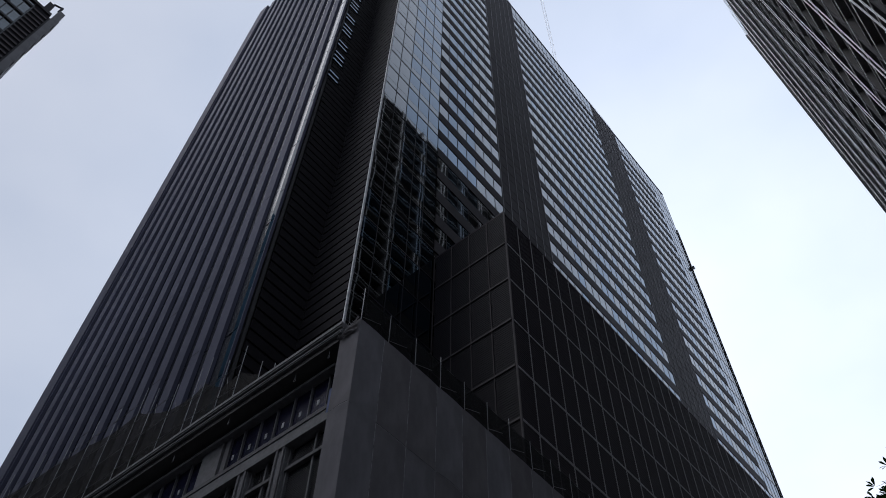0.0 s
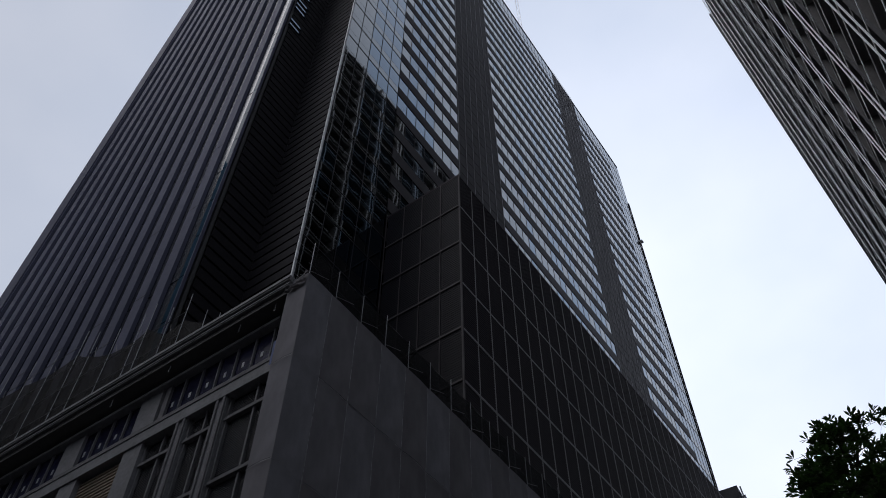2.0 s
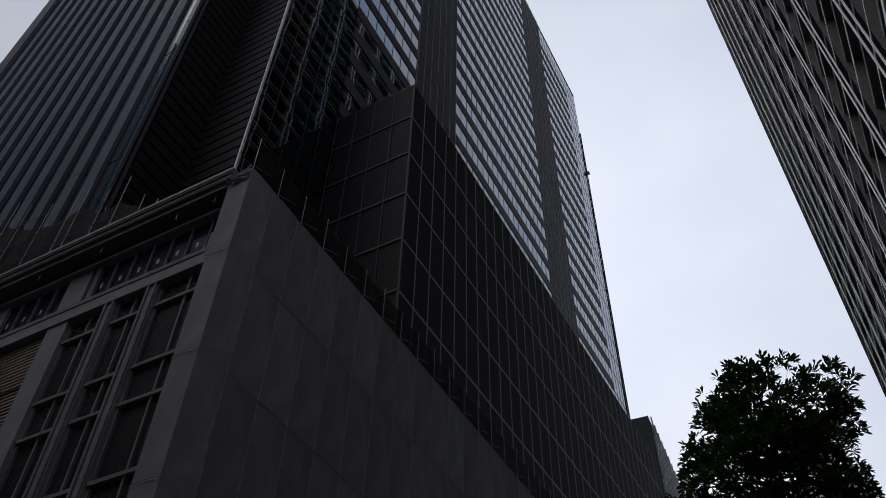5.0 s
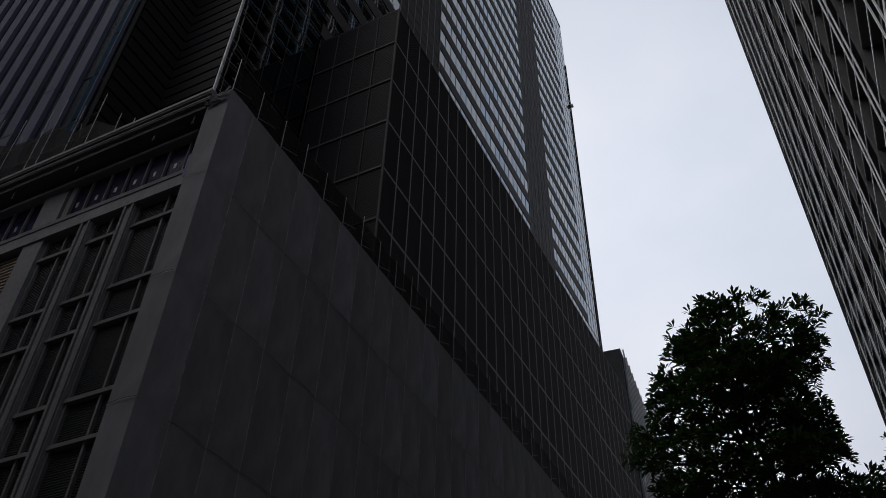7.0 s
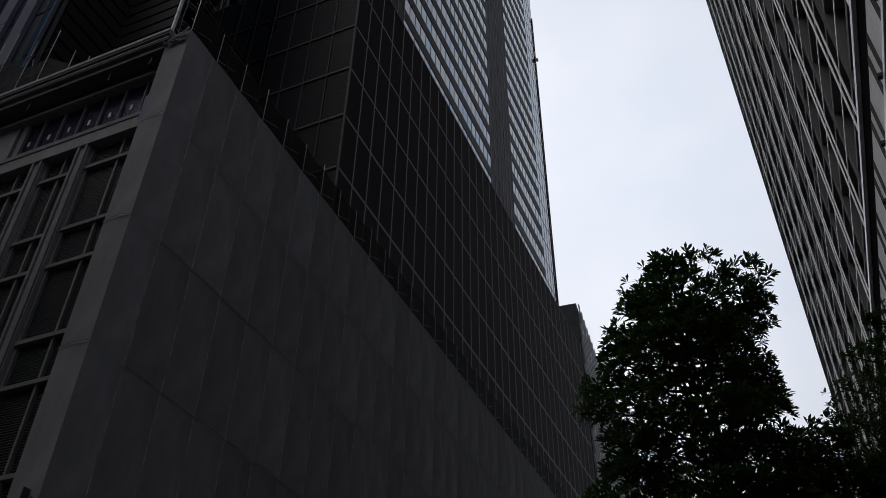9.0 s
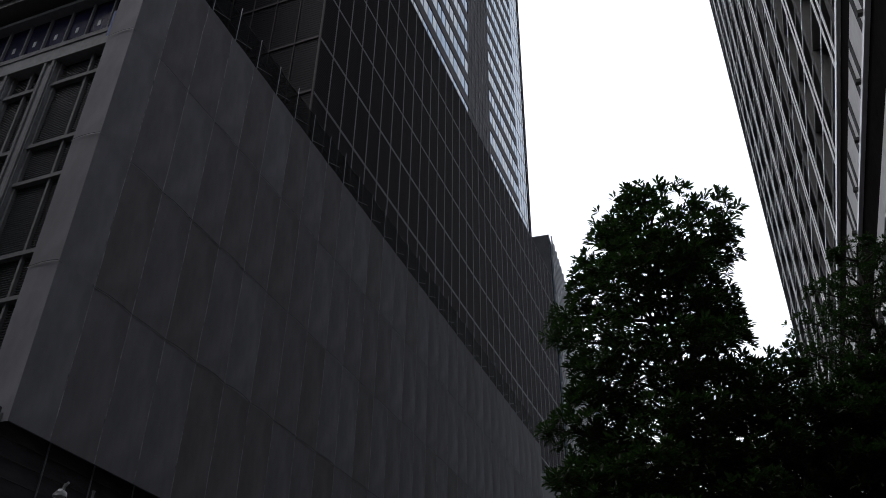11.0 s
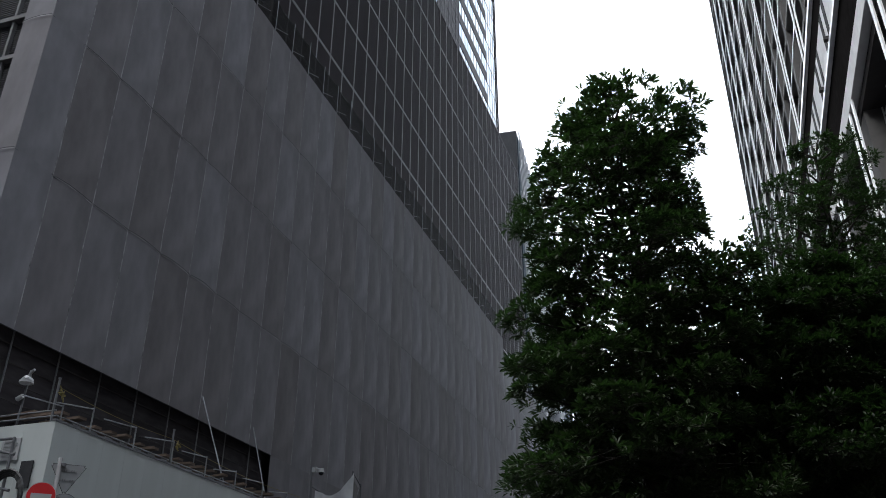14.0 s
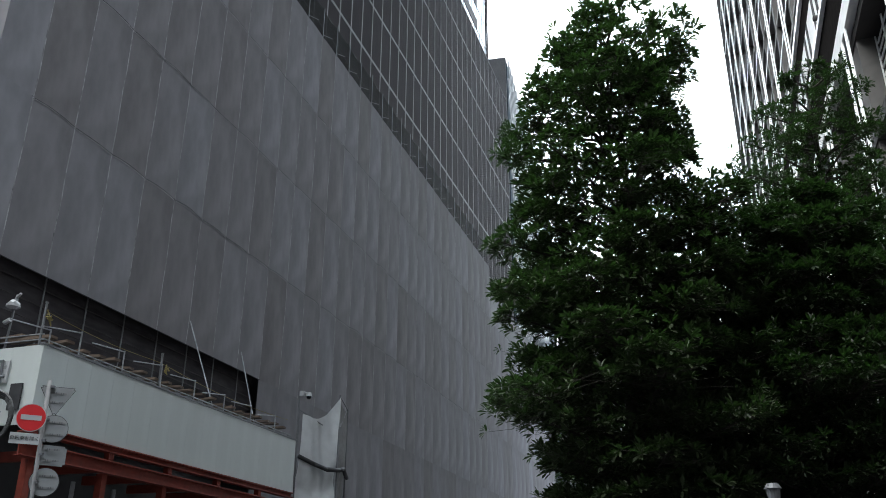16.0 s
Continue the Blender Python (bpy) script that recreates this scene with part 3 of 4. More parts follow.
def build_right():
    t = thing("gridded_office_tower", "office tower with white vertical fins and thin white floor edges", "tower")
    # core coloured dark for the shade behind the fins
    part("core", block(RX + 1.7, 45, RY0, RY1, 0, RTOP), M["recess_shade"], t)
    n = int((RTOP - RZ0) / RSTEP)
    b = block(RX + 0.55, RX + 1.7, RY0, RY1 - 0.1, -0.2, 0.1)
    ledge = mesh_of("floor_slab", b, M["soffit"])
    edge = mesh_of("floor_edge", block(RX + 0.1, RX + 0.14, RY0, RY1, -0.06, 0.06), M["white_fin"])
    for k in range(1, n + 1):
        piece("floor_slab", ledge, t, pose(0, 0, RZ0 + k * RSTEP))
        piece("floor_edge", edge, t, pose(0, 0, RZ0 + k * RSTEP))
    fin = mesh_of("fin", block(RX, RX + 0.06, -0.07, 0.07, 28.4, RTOP), M["white_fin"])
    web = mesh_of("pier", block(RX + 0.5, RX + 1.7, -0.35, 0.35, 28.4, RTOP), M["tower_pier"])
    y = 29.2 - RPITCH * 2
    while y < RY1:
        piece("pier", web, t, pose(0, y, 0))
        piece("fin", fin, t, pose(0, y - 0.44, 0))
        piece("fin", fin, t, pose(0, y + 0.44, 0))
        y += RPITCH
    part("end_wall", block(RX, RX + 8, RY1 - 0.02, RY1 + 0.5, 0, RTOP), M["dark_wall"], t)
    # this beam and lower_beam carry the slot's shade in their dark colour
    part("belt_beam", block(RX + 0.06, RX + 1.7, RY0, RY1, 26.6, 28.05), M["recess_shade"], t)
    part("belt_edge", block(RX - 0.1, RX + 0.06, RY0, RY1, 28.08, 28.36), M["white_fin"], t)
    part("white_band", block(RX, RX + 1.7, RY0, RY1, 24.3, 26.6), M["white_panel"], t, "white stone spandrel band")
    part("band_edge", block(RX - 0.12, RX + 0.1, RY0, RY1, 24.2, 24.42), M["white_fin"], t)
    part("lower_beam", block(RX + 0.06, RX + 1.7, RY0, RY1, 22.0, 24.2), M["recess_shade"], t)
    part("lower_band", block(RX, RX + 1.7, RY0, RY1, 21.2, 22.0), M["white_panel"], t)
    y = 29.5 - RPITCH * 2
    pier = mesh_of("pier", block(RX + 0.3, RX + 1.6, -0.55, 0.55, 0, 21.2), M["tower_pier"])
    low_fin = mesh_of("fin", block(RX, RX + 0.06, -0.12, 0.12, 0, 21.2), M["white_fin"])
    # dark boxes on the white band stand for its shadowed gaps
    gap_shade = mesh_of("band_gap_shade", block(RX - 0.02, RX + 0.03, -0.22, 0.22, 24.44, 26.58), M["pier"])
    lamp = mesh_of("downlight", block(RX - 0.25, RX + 0.02, -0.1, 0.1, 24.55, 24.7), M["pier"])
    for z in (4.0, 8.2, 12.4, 16.6, 20.8):
        part("lower_floor_edge", block(RX + 0.25, RX + 1.7, RY0, RY1, z - 0.2, z + 0.2), M["pier"], t)
    for k in range(60):
        part("grille_bar", block(RX + 0.95, RX + 1.0, RY0, 60, 0.9 + k * 0.34, 0.96 + k * 0.34), M["white_panel"], t)
    for k in range(30):
        part("grille_bar", block(RX + 0.9, RX + 0.95, 15.4 + k * 1.35, 15.48 + k * 1.35, 0, 21.2), M["white_panel"], t)
    while y < RY1:
        piece("pier", pier, t, pose(0, y, 0))
        for s in (-0.1, 0.95, 3.28, 4.33):
            piece("band_gap_shade", gap_shade, t, pose(0, y + s, 0))
        for s in (-0.45, 0.45):
            piece("fin", low_fin, t, pose(0, y + s, 0))
        for s in (0.0, 3.38):
            piece("downlight", lamp, t, pose(0, y + s, 0))
        y += RPITCH
    return t


build_right()


# ---- distant blocks ----
def build_far():
    t = thing("lattice_clad_building", "grey building with a diagonal white lattice side", "building", at=(-21.3, 95, 0))
    t.rotation_euler = (0, 0, radians(5))
    part("body", block(-20, 0, 0, 60, 0, 71.0), M["stone"], t)
    part("glazed_side", block(0.0, 0.12, 0.3, 59.5, 4, 70.2), M["far_glass"], t)
    b = bmesh.new()
    for j in range(20):
        for k in range(20):
            y, z = 0.4 + j * 2.0, 7 + k * 3.2
            rod(b, (0.3, y, z + 3.2), (0.3, y + 2.0, z), 0.1, 4)
            if (j + k) % 3 == 0:
                rod(b, (0.3, y, z), (0.3, y + 2.0, z + 3.2), 0.05, 4)
    part("lattice", b, M["white_fin"], t, "white diagonal lattice", kind="stuff")
    u = thing("office_building", "glazed office tower with a dark louvred strip and grey corner wall", "tower", at=(-90, -5.7, 0))
    part("body", block(-40, -0.3, -40, -0.3, 0, 153), M["dark_wall"], u)
    part("glazing", block(-0.3, -0.1, -40, -4.4, 4, 153), M["glass"], u)
    part("corner_wall", block(-3, 0.0, -1.2, 0.0, 0, 157.0), M["stone"], u, "grey corner wall panel")
    part("parapet", block(-40, 0.2, -40, -1.6, 153, 153.8), M["pier"], u)
    for k in range(36):
        part("floor_band", block(-0.1, 0.12, -40, -4.5, 4.2 + 4.2 * k, 4.75 + 4.2 * k), M["pier"], u)
        part("corner_joint", block(-3, 0.06, -0.5, 0.2, 4.2 + 4.2 * k, 6.6 + 4.2 * k), M["stone"], u)
    for k in range(22):
        part("mullion", block(-0.1, 0.06, -4.62 - 1.5 * k, -4.5 - 1.5 * k, 4, 153), M["pier"], u)
    part("strip_backing", block(-0.3, -0.05, -4.35, -1.52, 0, 153.6), M["louvre"], u)
    b = bmesh.new()
    for k in range(106):
        box(b, -0.05, 0.14, -4.3, -1.6, 4 + 1.4 * k, 4.5 + 1.4 * k)
    part("louvre_slats", b, M["brown_line"], u, "dark horizontal louvre slats", kind="stuff")
    b = bmesh.new()
    rod(b, (-0.6, -1.2, 157.2), (-0.6, -1.2, 159.2), 0.25, 6)
    rod(b, (-0.6, -1.2, 159.1), (-0.6, -2.6, 158.2), 0.2, 6)
    box(b, -1.4, -0.2, -3.4, -2.3, 153.6, 157.4)
    part("roof_bracket", b, M["pier"], u)


build_far()

# plain invented blocks that close the streets behind and at the far end; those behind also keep light off the facades
for name, dims in (("closing_block", (-30, 60, -75, -38, 0, 52)), ("closing_block", (-86, -33, -60, -16, 0, 58)),
                   ("closing_block", (-60, 40, 210, 240, 0, 52)), ("closing_block", (9, 45, -30, 8, 0, 44)), ("closing_block", (-19, -12, 112, 190, 0, 40))):
    u = thing(name, "plain grey block added to close the street", "building", "city blocks")
    part("body", block(*dims), M["soffit"], u)
    x0, x1, y0, y1, z0, z1 = dims
    part("roof", block(x0 - 0.2, x1 + 0.2, y0 - 0.2, y1 + 0.2, z1, z1 + 0.6), M["pier"], u)

# ---- site gantry ----
GX, GY, GE, GT, GB = -15.5, 16.4, 30.1, 7.5, 5.55


def build_gantry():
    t = thing("site_gantry", "white panel site hoarding on a red steel gantry", "gantry")
    n = 15
    w = (GE - GY) / n
    pan = mesh_of("panel", block(-0.05, 0.0, 0.002, w - 0.002, GB, GT), M["white_paint"])
    for i in range(n):
        piece("panel", pan, t, pose(GX, GY + i * w, 0))
    for i in range(8):
        piece("panel", pan, t, pose(GX - (i + 1) * w, GY, 0, 0, 0, -90))
    part("top_rail", block(GX - 0.1, GX + 0.02, GY - 0.02, GE, GT, GT + 0.06), M["steel"], t)
    part("deck", block(-18, GX - 0.06, GY + 0.1, GE, GT - 0.4, GT - 0.3), M["steel"], t)
    for z, h in ((5.35, 0.19), (4.8, 0.34)):
        b = bmesh.new()
        box(b, GX - 0.2, GX + 0.05, GY - 0.1, GE, z + h - 0.03, z + h)
        box(b, GX - 0.2, GX + 0.05, GY - 0.1, GE, z, z + 0.03)
        box(b, GX - 0.1, GX - 0.06, GY - 0.1, GE, z + 0.03, z + h - 0.03)
        part("beam", b, M["red_steel"], t, "red oxide steel beam")
    for i in range(6):
        y = GY + 0.3 + i * 2.7
        strut = part("strut", block(GX - 0.15, GX + 0.02, y, y + 0.2, 5.14, 5.35), M["red_steel"], t)
        part("column", block(GX - 0.3, GX - 0.1, y, y + 0.2, 0, 4.8), M["red_steel"], t)
        for k in range(4):
            b = bmesh.new()
            rod(b, (GX + 0.02, y + 0.05 + 0.1 * (k % 2), 5.18 + 0.12 * (k // 2)), (GX + 0.04, y + 0.05 + 0.1 * (k % 2), 5.18 + 0.12 * (k // 2)), 0.018, 6)
            part("bolt", b, M["red_steel"], strut)
    for k in range(7):
        y = GY + 0.9 + 2.1 * k
        part("cross_beam", block(-18.0, GX - 0.2, y, y + 0.15, 4.85, 5.1), M["red_steel"], t)
    return t


build_gantry()
for y in (19.4, 21.1, 24.6):
    b = bmesh.new()
    rod(b, (-16.5, y, 0), (-16.5, y, 4.62), 0.06, 10)
    rod(b, (-16.5, y, 0), (-16.5, y, 0.04), 0.14, 10)
    solo("support_pole", b, M["pole"], "pale steel support pole under the gantry", "pole", group="gantry support poles")


# ---- roof edge netting and scaffold ----
def build_roof_netting():
    t = thing("roof_netting_fence", "black safety netting on steel poles along the roof edge", "netting")
    n = 30
    for i in range(n):
        y = 15.45 + 1.8 * i
        b = bmesh.new()
        rod(b, (-18.2, y, 28.6), (-18.2, y, 33.0 - (0.25 if i % 3 else 0)), 0.02, 6)
        part("pole", b, M["rail"], t)
        b = bmesh.new()
        rod(b, (-18.21, y + 0.05, 31.0), (-18.21, y + 1.2, 31.55), 0.014, 5)
        part("brace", b, M["steel"], t)
        b = bmesh.new()
        vs = []
        for j in range(5):
            sag = 0.12 * math.sin(math.pi * j / 4) + (0.05 if i % 2 else 0)
            vs.append((b.verts.new((-18.25, y + 1.8 * j / 4, 29.5)), b.verts.new((-18.25, y + 1.8 * j / 4, 32.75 - sag))))
        for j in range(4):
            b.faces.new((vs[j][0], vs[j + 1][0], vs[j + 1][1], vs[j][1]))
        part("net", b, M["netting"], t)
    for z in (31.6, 32.7):
        b = bmesh.new()
        rod(b, (-18.32, 15.4, z), (-18.32, 69.4, z), 0.024, 6)
        part("rail", b, M["steel"], t)
    tops = ((-19.2, 32.6), (-21.0, 32.8), (-23.0, 33.2), (-25.2, 33.6), (-26.4, 34.6), (-28.3, 37.2), (-29.7, 37.0), (-31.6, 38.6), (-32.4, 38.2),
            (-34.6, 38.4), (-36.9, 39.6), (-38.4, 40.6), (-41.0, 40.4), (-43.6, 41.0), (-46.5, 41.4), (-50.0, 41.8), (-54.0, 42.2), (-58.0, 42.6))
    y = 16.3
    for (xa, za), (xb, zb) in zip(tops, tops[1:]):
        b = bmesh.new()
        rod(b, (xa, y, 30.7), (xa, y, za), 0.023, 6)
        part("pole", b, M["rail"], t)
        b = bmesh.new()
        low_a, low_b = (0.9 if top < 36 else 2.1 for top in (za, zb))
        vs = [b.verts.new(p) for p in ((xa, y + 0.05, 30.7), (xb, y + 0.05, 30.7), (xb, y + 0.05, zb - low_b), ((xa + xb) / 2, y + 0.05, (za - low_a + zb - low_b) / 2 - 0.08), (xa, y + 0.05, za - low_a))]
        b.faces.new(vs)
        part("net", b, M["netting"], t)
        for k, zr in enumerate((32.1, 33.9, 35.7, 37.5, 39.3)):
            if zr < min(za, zb) - 0.7:
                b = bmesh.new()
                rod(b, (xa, y - 0.03, zr), (xb, y - 0.03, zr + 0.08 * (k % 2)), 0.02, 6)
                part("rail", b, M["steel"], t)
        if za > 33 and zb - za < 1.5:
            b = bmesh.new()
            rod(b, (xa, y + 0.2, 31.0), (xb, y + 0.2, zb - 1.2), 0.018, 5)
            part("brace", b, M["steel"], t)
    return t


build_roof_netting()

# loose wrap where the sheeting meets the cornice
b = bmesh.new()
grid = []
for j in range(15):
    row = []
    for i in range(25):
        u, v = i / 24, j / 14
        pinch = 0.035 * math.sin(31 * u + 5 * v) * v + 0.03 * math.sin(13 * u - 17 * v)
        top = 30.62 - 0.75 * u ** 0.7 + 0.07 * math.sin(29 * u)
        row.append(b.verts.new((-18.03 - 1.1 * u, 15.21 - 0.05 - pinch - 0.07 * math.sin(math.pi * v), 29.75 + (top - 29.75) * v + 0.03 * math.sin(21 * u))))
    grid.append(row)
for j in range(14):
    for i in range(24):
        b.faces.new((grid[j][i], grid[j + 1][i], grid[j + 1][i + 1], grid[j][i + 1]))
solo("crumpled_cover", b, M["sheet"], "crumpled grey fabric tied round the cornice corner", "cover", smooth=True)
b = bmesh.new()
for k in range(6):
    rod(b, (-18.1 - 0.18 * k, 15.12, 30.1 - 0.05 * k), (-18.25 - 0.2 * k, 15.0, 30.3 + 0.12 * math.sin(7 * k)), 0.008, 5)
solo("tie_cords", b, M["rail"], "pale cords tying the loose cover", "cord")
for x, drop in ((-19.9, 0.5), (-22.0, 0.55), (-26.4, 0.45), (-30.3, 0.5)):
    b = bmesh.new()
    for dx in (-0.05, 0.05):
        rod(b, (x, FY - 0.8, 29.88), (x + dx, FY - 0.8, 29.9 - drop), 0.009, 5)
    rod(b, (x - 0.05, FY - 0.8, 29.9 - drop), (x + 0.05, FY - 0.8, 29.9 - drop), 0.009, 5)
    solo("hanging_loop", b, M["steel"], "grey steel loop hanging under the cornice", "hook", group="cornice loops")
b = bmesh.new()
drape_pts = [(-19.25 - 0.5 * i / 6, FY - 0.52 + 0.05 * math.sin(5 * i)) for i in range(7)]
cols = [[b.verts.new((x, y, z + 0.05 * math.sin(3 * i))) for z in (26.2, 26.9, 27.6)] for i, (x, y) in enumerate(drape_pts)]
for p, q in zip(cols, cols[1:]):
    for k in range(2):
        b.faces.new((p[k], q[k], q[k + 1], p[k + 1]))
solo("blue_tarp", b, M["blue"], "dark blue tarp bunched beside the stone belt course", "tarp", smooth=True)


# ---- scaffold bay over the gantry ----
def build_scaffold():
    t = thing("scaffold_bay", "dark meshed scaffold bay with grey steel poles above the gantry", "scaffold")
    part("dark_mesh", block(-18.36, -18.32, 15.0, 31.1, 7.0, 10.8), M["scaffold_mesh"], t, "dark mesh sheet behind the poles")
    for i in range(9):
        b = bmesh.new()
        rod(b, (-18.2, 15.2 + 1.83 * i, 7.1), (-18.2, 15.2 + 1.83 * i, 10.6), 0.026, 6)
        part("pole", b, M["steel"], t)
    for z in (7.6, 8.1, 8.6, 9.1, 9.6, 10.1):
        b = bmesh.new()
        rod(b, (-18.26, 15.0, z), (-18.26, 31.1, z), 0.016, 6)
        part("ledger", b, M["brown_line"], t)
    return t


build_scaffold()


def build_guardrail():
    t = thing("guard_rail", "galvanised pipe guard rail along the gantry deck", "railing")
    posts = ((16.7, 8.0), (17.8, 8.25), (19.6, 8.23), (21.4, 8.3), (23.2, 8.25), (25.0, 8.2), (26.8, 8.2), (28.6, 8.2))
    for k, (y, z) in enumerate(posts):
        b = bmesh.new()
        rod(b, (-15.65, y, GT - 0.3), (-15.65, y, z), 0.021, 8)
        part("post", b, M["rail"], t)
        b = bmesh.new()
        rod(b, (-15.65, y, z - 0.03), (-15.65, y - 1.35, z - 0.15 - 0.1 * (k % 2)), 0.018, 8)
        part("rail", b, M["rail"], t)
    b = bmesh.new()
    rod(b, (-15.72, 16.6, 7.72), (-15.72, 30.0, 7.72), 0.021, 8)
    part("rail", b, M["rail"], t)
    for z in (7.66, 7.8):
        b = bmesh.new()
        rod(b, (-15.6, 16.45, z), (-19.6, 16.45, z), 0.021, 8)
        part("rail", b, M["rail"], t)
    return t


build_guardrail()
for y, z in ((16.45, 8.62), (21.4, 8.62)):
    b = bmesh.new()
    rod(b, (-15.7, y, GT - 0.3), (-15.7, y, z), 0.032, 8)
    rod(b, (-15.7, y, z), (-15.7, y, z + 0.03), 0.045, 8)
    solo("scaffold_pole", b, M["steel"], "upright galvanised scaffold pole on the gantry deck", "pole", group="scaffold poles")
for (ya, za, yb, zb) in ((25.68, 11.21, 24.47, 7.68), (29.38, 11.04, 27.27, 7.5)):
    b = bmesh.new()
    rod(b, (-17.85, ya, za), (-15.6, yb, zb - 0.35), 0.021, 8)
    solo("raking_pole", b, M["rail"], "slanting steel pole propped against the sheeting", "pole", group="raking poles")
rr = random.Random(3)
for i in range(21):
    y = 16.9 + 0.63 * i
    b = bmesh.new()
    box(b, -1.35, 0.12, -0.13, 0.13, 0, 0.07)
    ob = solo("timber_plank", b, M["wood"], "weathered brown timber plank laid across the deck", "plank", group="deck planks")
    ob.matrix_basis = pose(-15.82, y, GT + 0.34 + rr.uniform(-0.05, 0.08), 0, rr.uniform(-3, 3), rr.uniform(-8, 8))
    b = bmesh.new()
    box(b, -0.1, 0.1, -0.15, 0.15, 0, 0.18)
    ob = solo("bracket_box", b, M["steel"], "small grey steel bracket on the deck edge", "bracket", group="deck brackets")
    ob.matrix_basis = pose(-15.75, y + 0.4, GT - 0.02)
for i in range(3):
    b = bmesh.new()
    box(b, -2.4, 0, -0.13, 0.13, 0, 0.05)
    ob = solo("timber_plank", b, M["wood"], "weathered brown timber plank laid across the deck", "plank", group="deck planks")
    ob.matrix_basis = pose(-16.6 - 0.15 * i, 16.9 + 0.6 * i, 7.95 + 0.18 * i, 0, 2 * i, -8)


def build_siren():
    t = thing("alarm_beacon", "grey horn speaker and beacon on a thin pole", "beacon", at=(-16.92, 16.6, 7.3))
    b = bmesh.new()
    rod(b, (0, 0, 0), (0.06, 0, 1.5), 0.03, 8)
    part("pole", b, M["steel"], t)
    b = bmesh.new()
    rod(b, (0.05, -0.05, 1.42), (0.12, -0.16, 1.5), 0.17, 14, 0.05)
    rod(b, (0.05, -0.05, 1.36), (0.05, -0.05, 1.42), 0.175, 14)
    part("dish", b, M["sign_white"], t)
    b = bmesh.new()
    rod(b, (0.06, 0, 1.5), (0.08, 0, 1.72), 0.05, 8, 0.03)
    rod(b, (0.06, 0, 1.62), (0.26, -0.08, 1.7), 0.035, 8)
    part("lamp_head", b, M["sign_back"], t)
    b = bmesh.new()
    rod(b, (-0.12, -0.05, 0.95), (0.06, -0.06, 1.02), 0.06, 8)
    part("clamp", b, M["sign_white"], t)
    return t


build_siren()
for y, z in ((16.6, 8.15), (21.5, 8.1)):
    b = bmesh.new()
    rg = random.Random(int(y))
    p = Vector((-15.62, y, z))
    for k in range(14):
        q = p + Vector((rg.gauss(0, 0.04), rg.gauss(0, 0.07), rg.gauss(0.0, 0.09)))
        rod(b, p, q, 0.018, 5)
        p = Vector((-15.62, y, z)) + (q - Vector((-15.62, y, z))) * 0.7
    solo("rope_coil", b, M["yellow"], "yellow rope knotted on a scaffold pole", "rope", group="rope coils")
b = bmesh.new()
last = Vector((-15.72, 16.55, 8.42))
for i in range(1, 31):
    f = i / 30
    sag = 0.1 * math.sin(math.pi * min(1.0, f / 0.36)) if f < 0.36 else 0.16 * math.sin(math.pi * (f - 0.36) / 0.64)
    cur = Vector((-15.72 - 0.1 * f, 16.55 + 13.4 * f, 8.42 - 0.12 * f - sag))
    rod(b, last, cur, 0.008, 5)
    last = cur
solo("yellow_rope", b, M["yellow"], "thin yellow rope strung along the deck", "rope")


# ---- wrapped hoist beside the gantry ----
def drape(b, a, c, z0, z1, amp, seed, nu=14, nv=16, lift=0.0):
    rnd = random.Random(seed)
    f1, f2, f3 = rnd.uniform(5, 9), rnd.uniform(8, 14), rnd.uniform(0, 6)
    a, c = Vector(a), Vector(c)
    nrm = (c - a).cross(Vector((0, 0, 1))).normalized()
    g = []
    for j in range(nv + 1):
        row = []
        for i in range(nu + 1):
            u, v = i / nu, j / nv
            top = z1 + lift * (u ** 3) - 0.12 * math.sin(math.pi * u)
            d = amp * (math.sin(f1 * u + 5 * v + f3) + 0.6 * math.sin(f2 * v - 4 * u) + 0.35 * math.sin(23 * u + 11 * v))
            d -= 2.2 * amp * math.exp(-((v - 0.62) / 0.05) ** 2)
            p = a.lerp(c, u) + nrm * d
            row.append(b.verts.new((p.x, p.y, z0 + (top - z0) * v)))
        g.append(row)
    for j in range(nv):
        for i in range(nu):
            b.faces.new((g[j][i], g[j][i + 1], g[j + 1][i + 1], g[j + 1][i]))


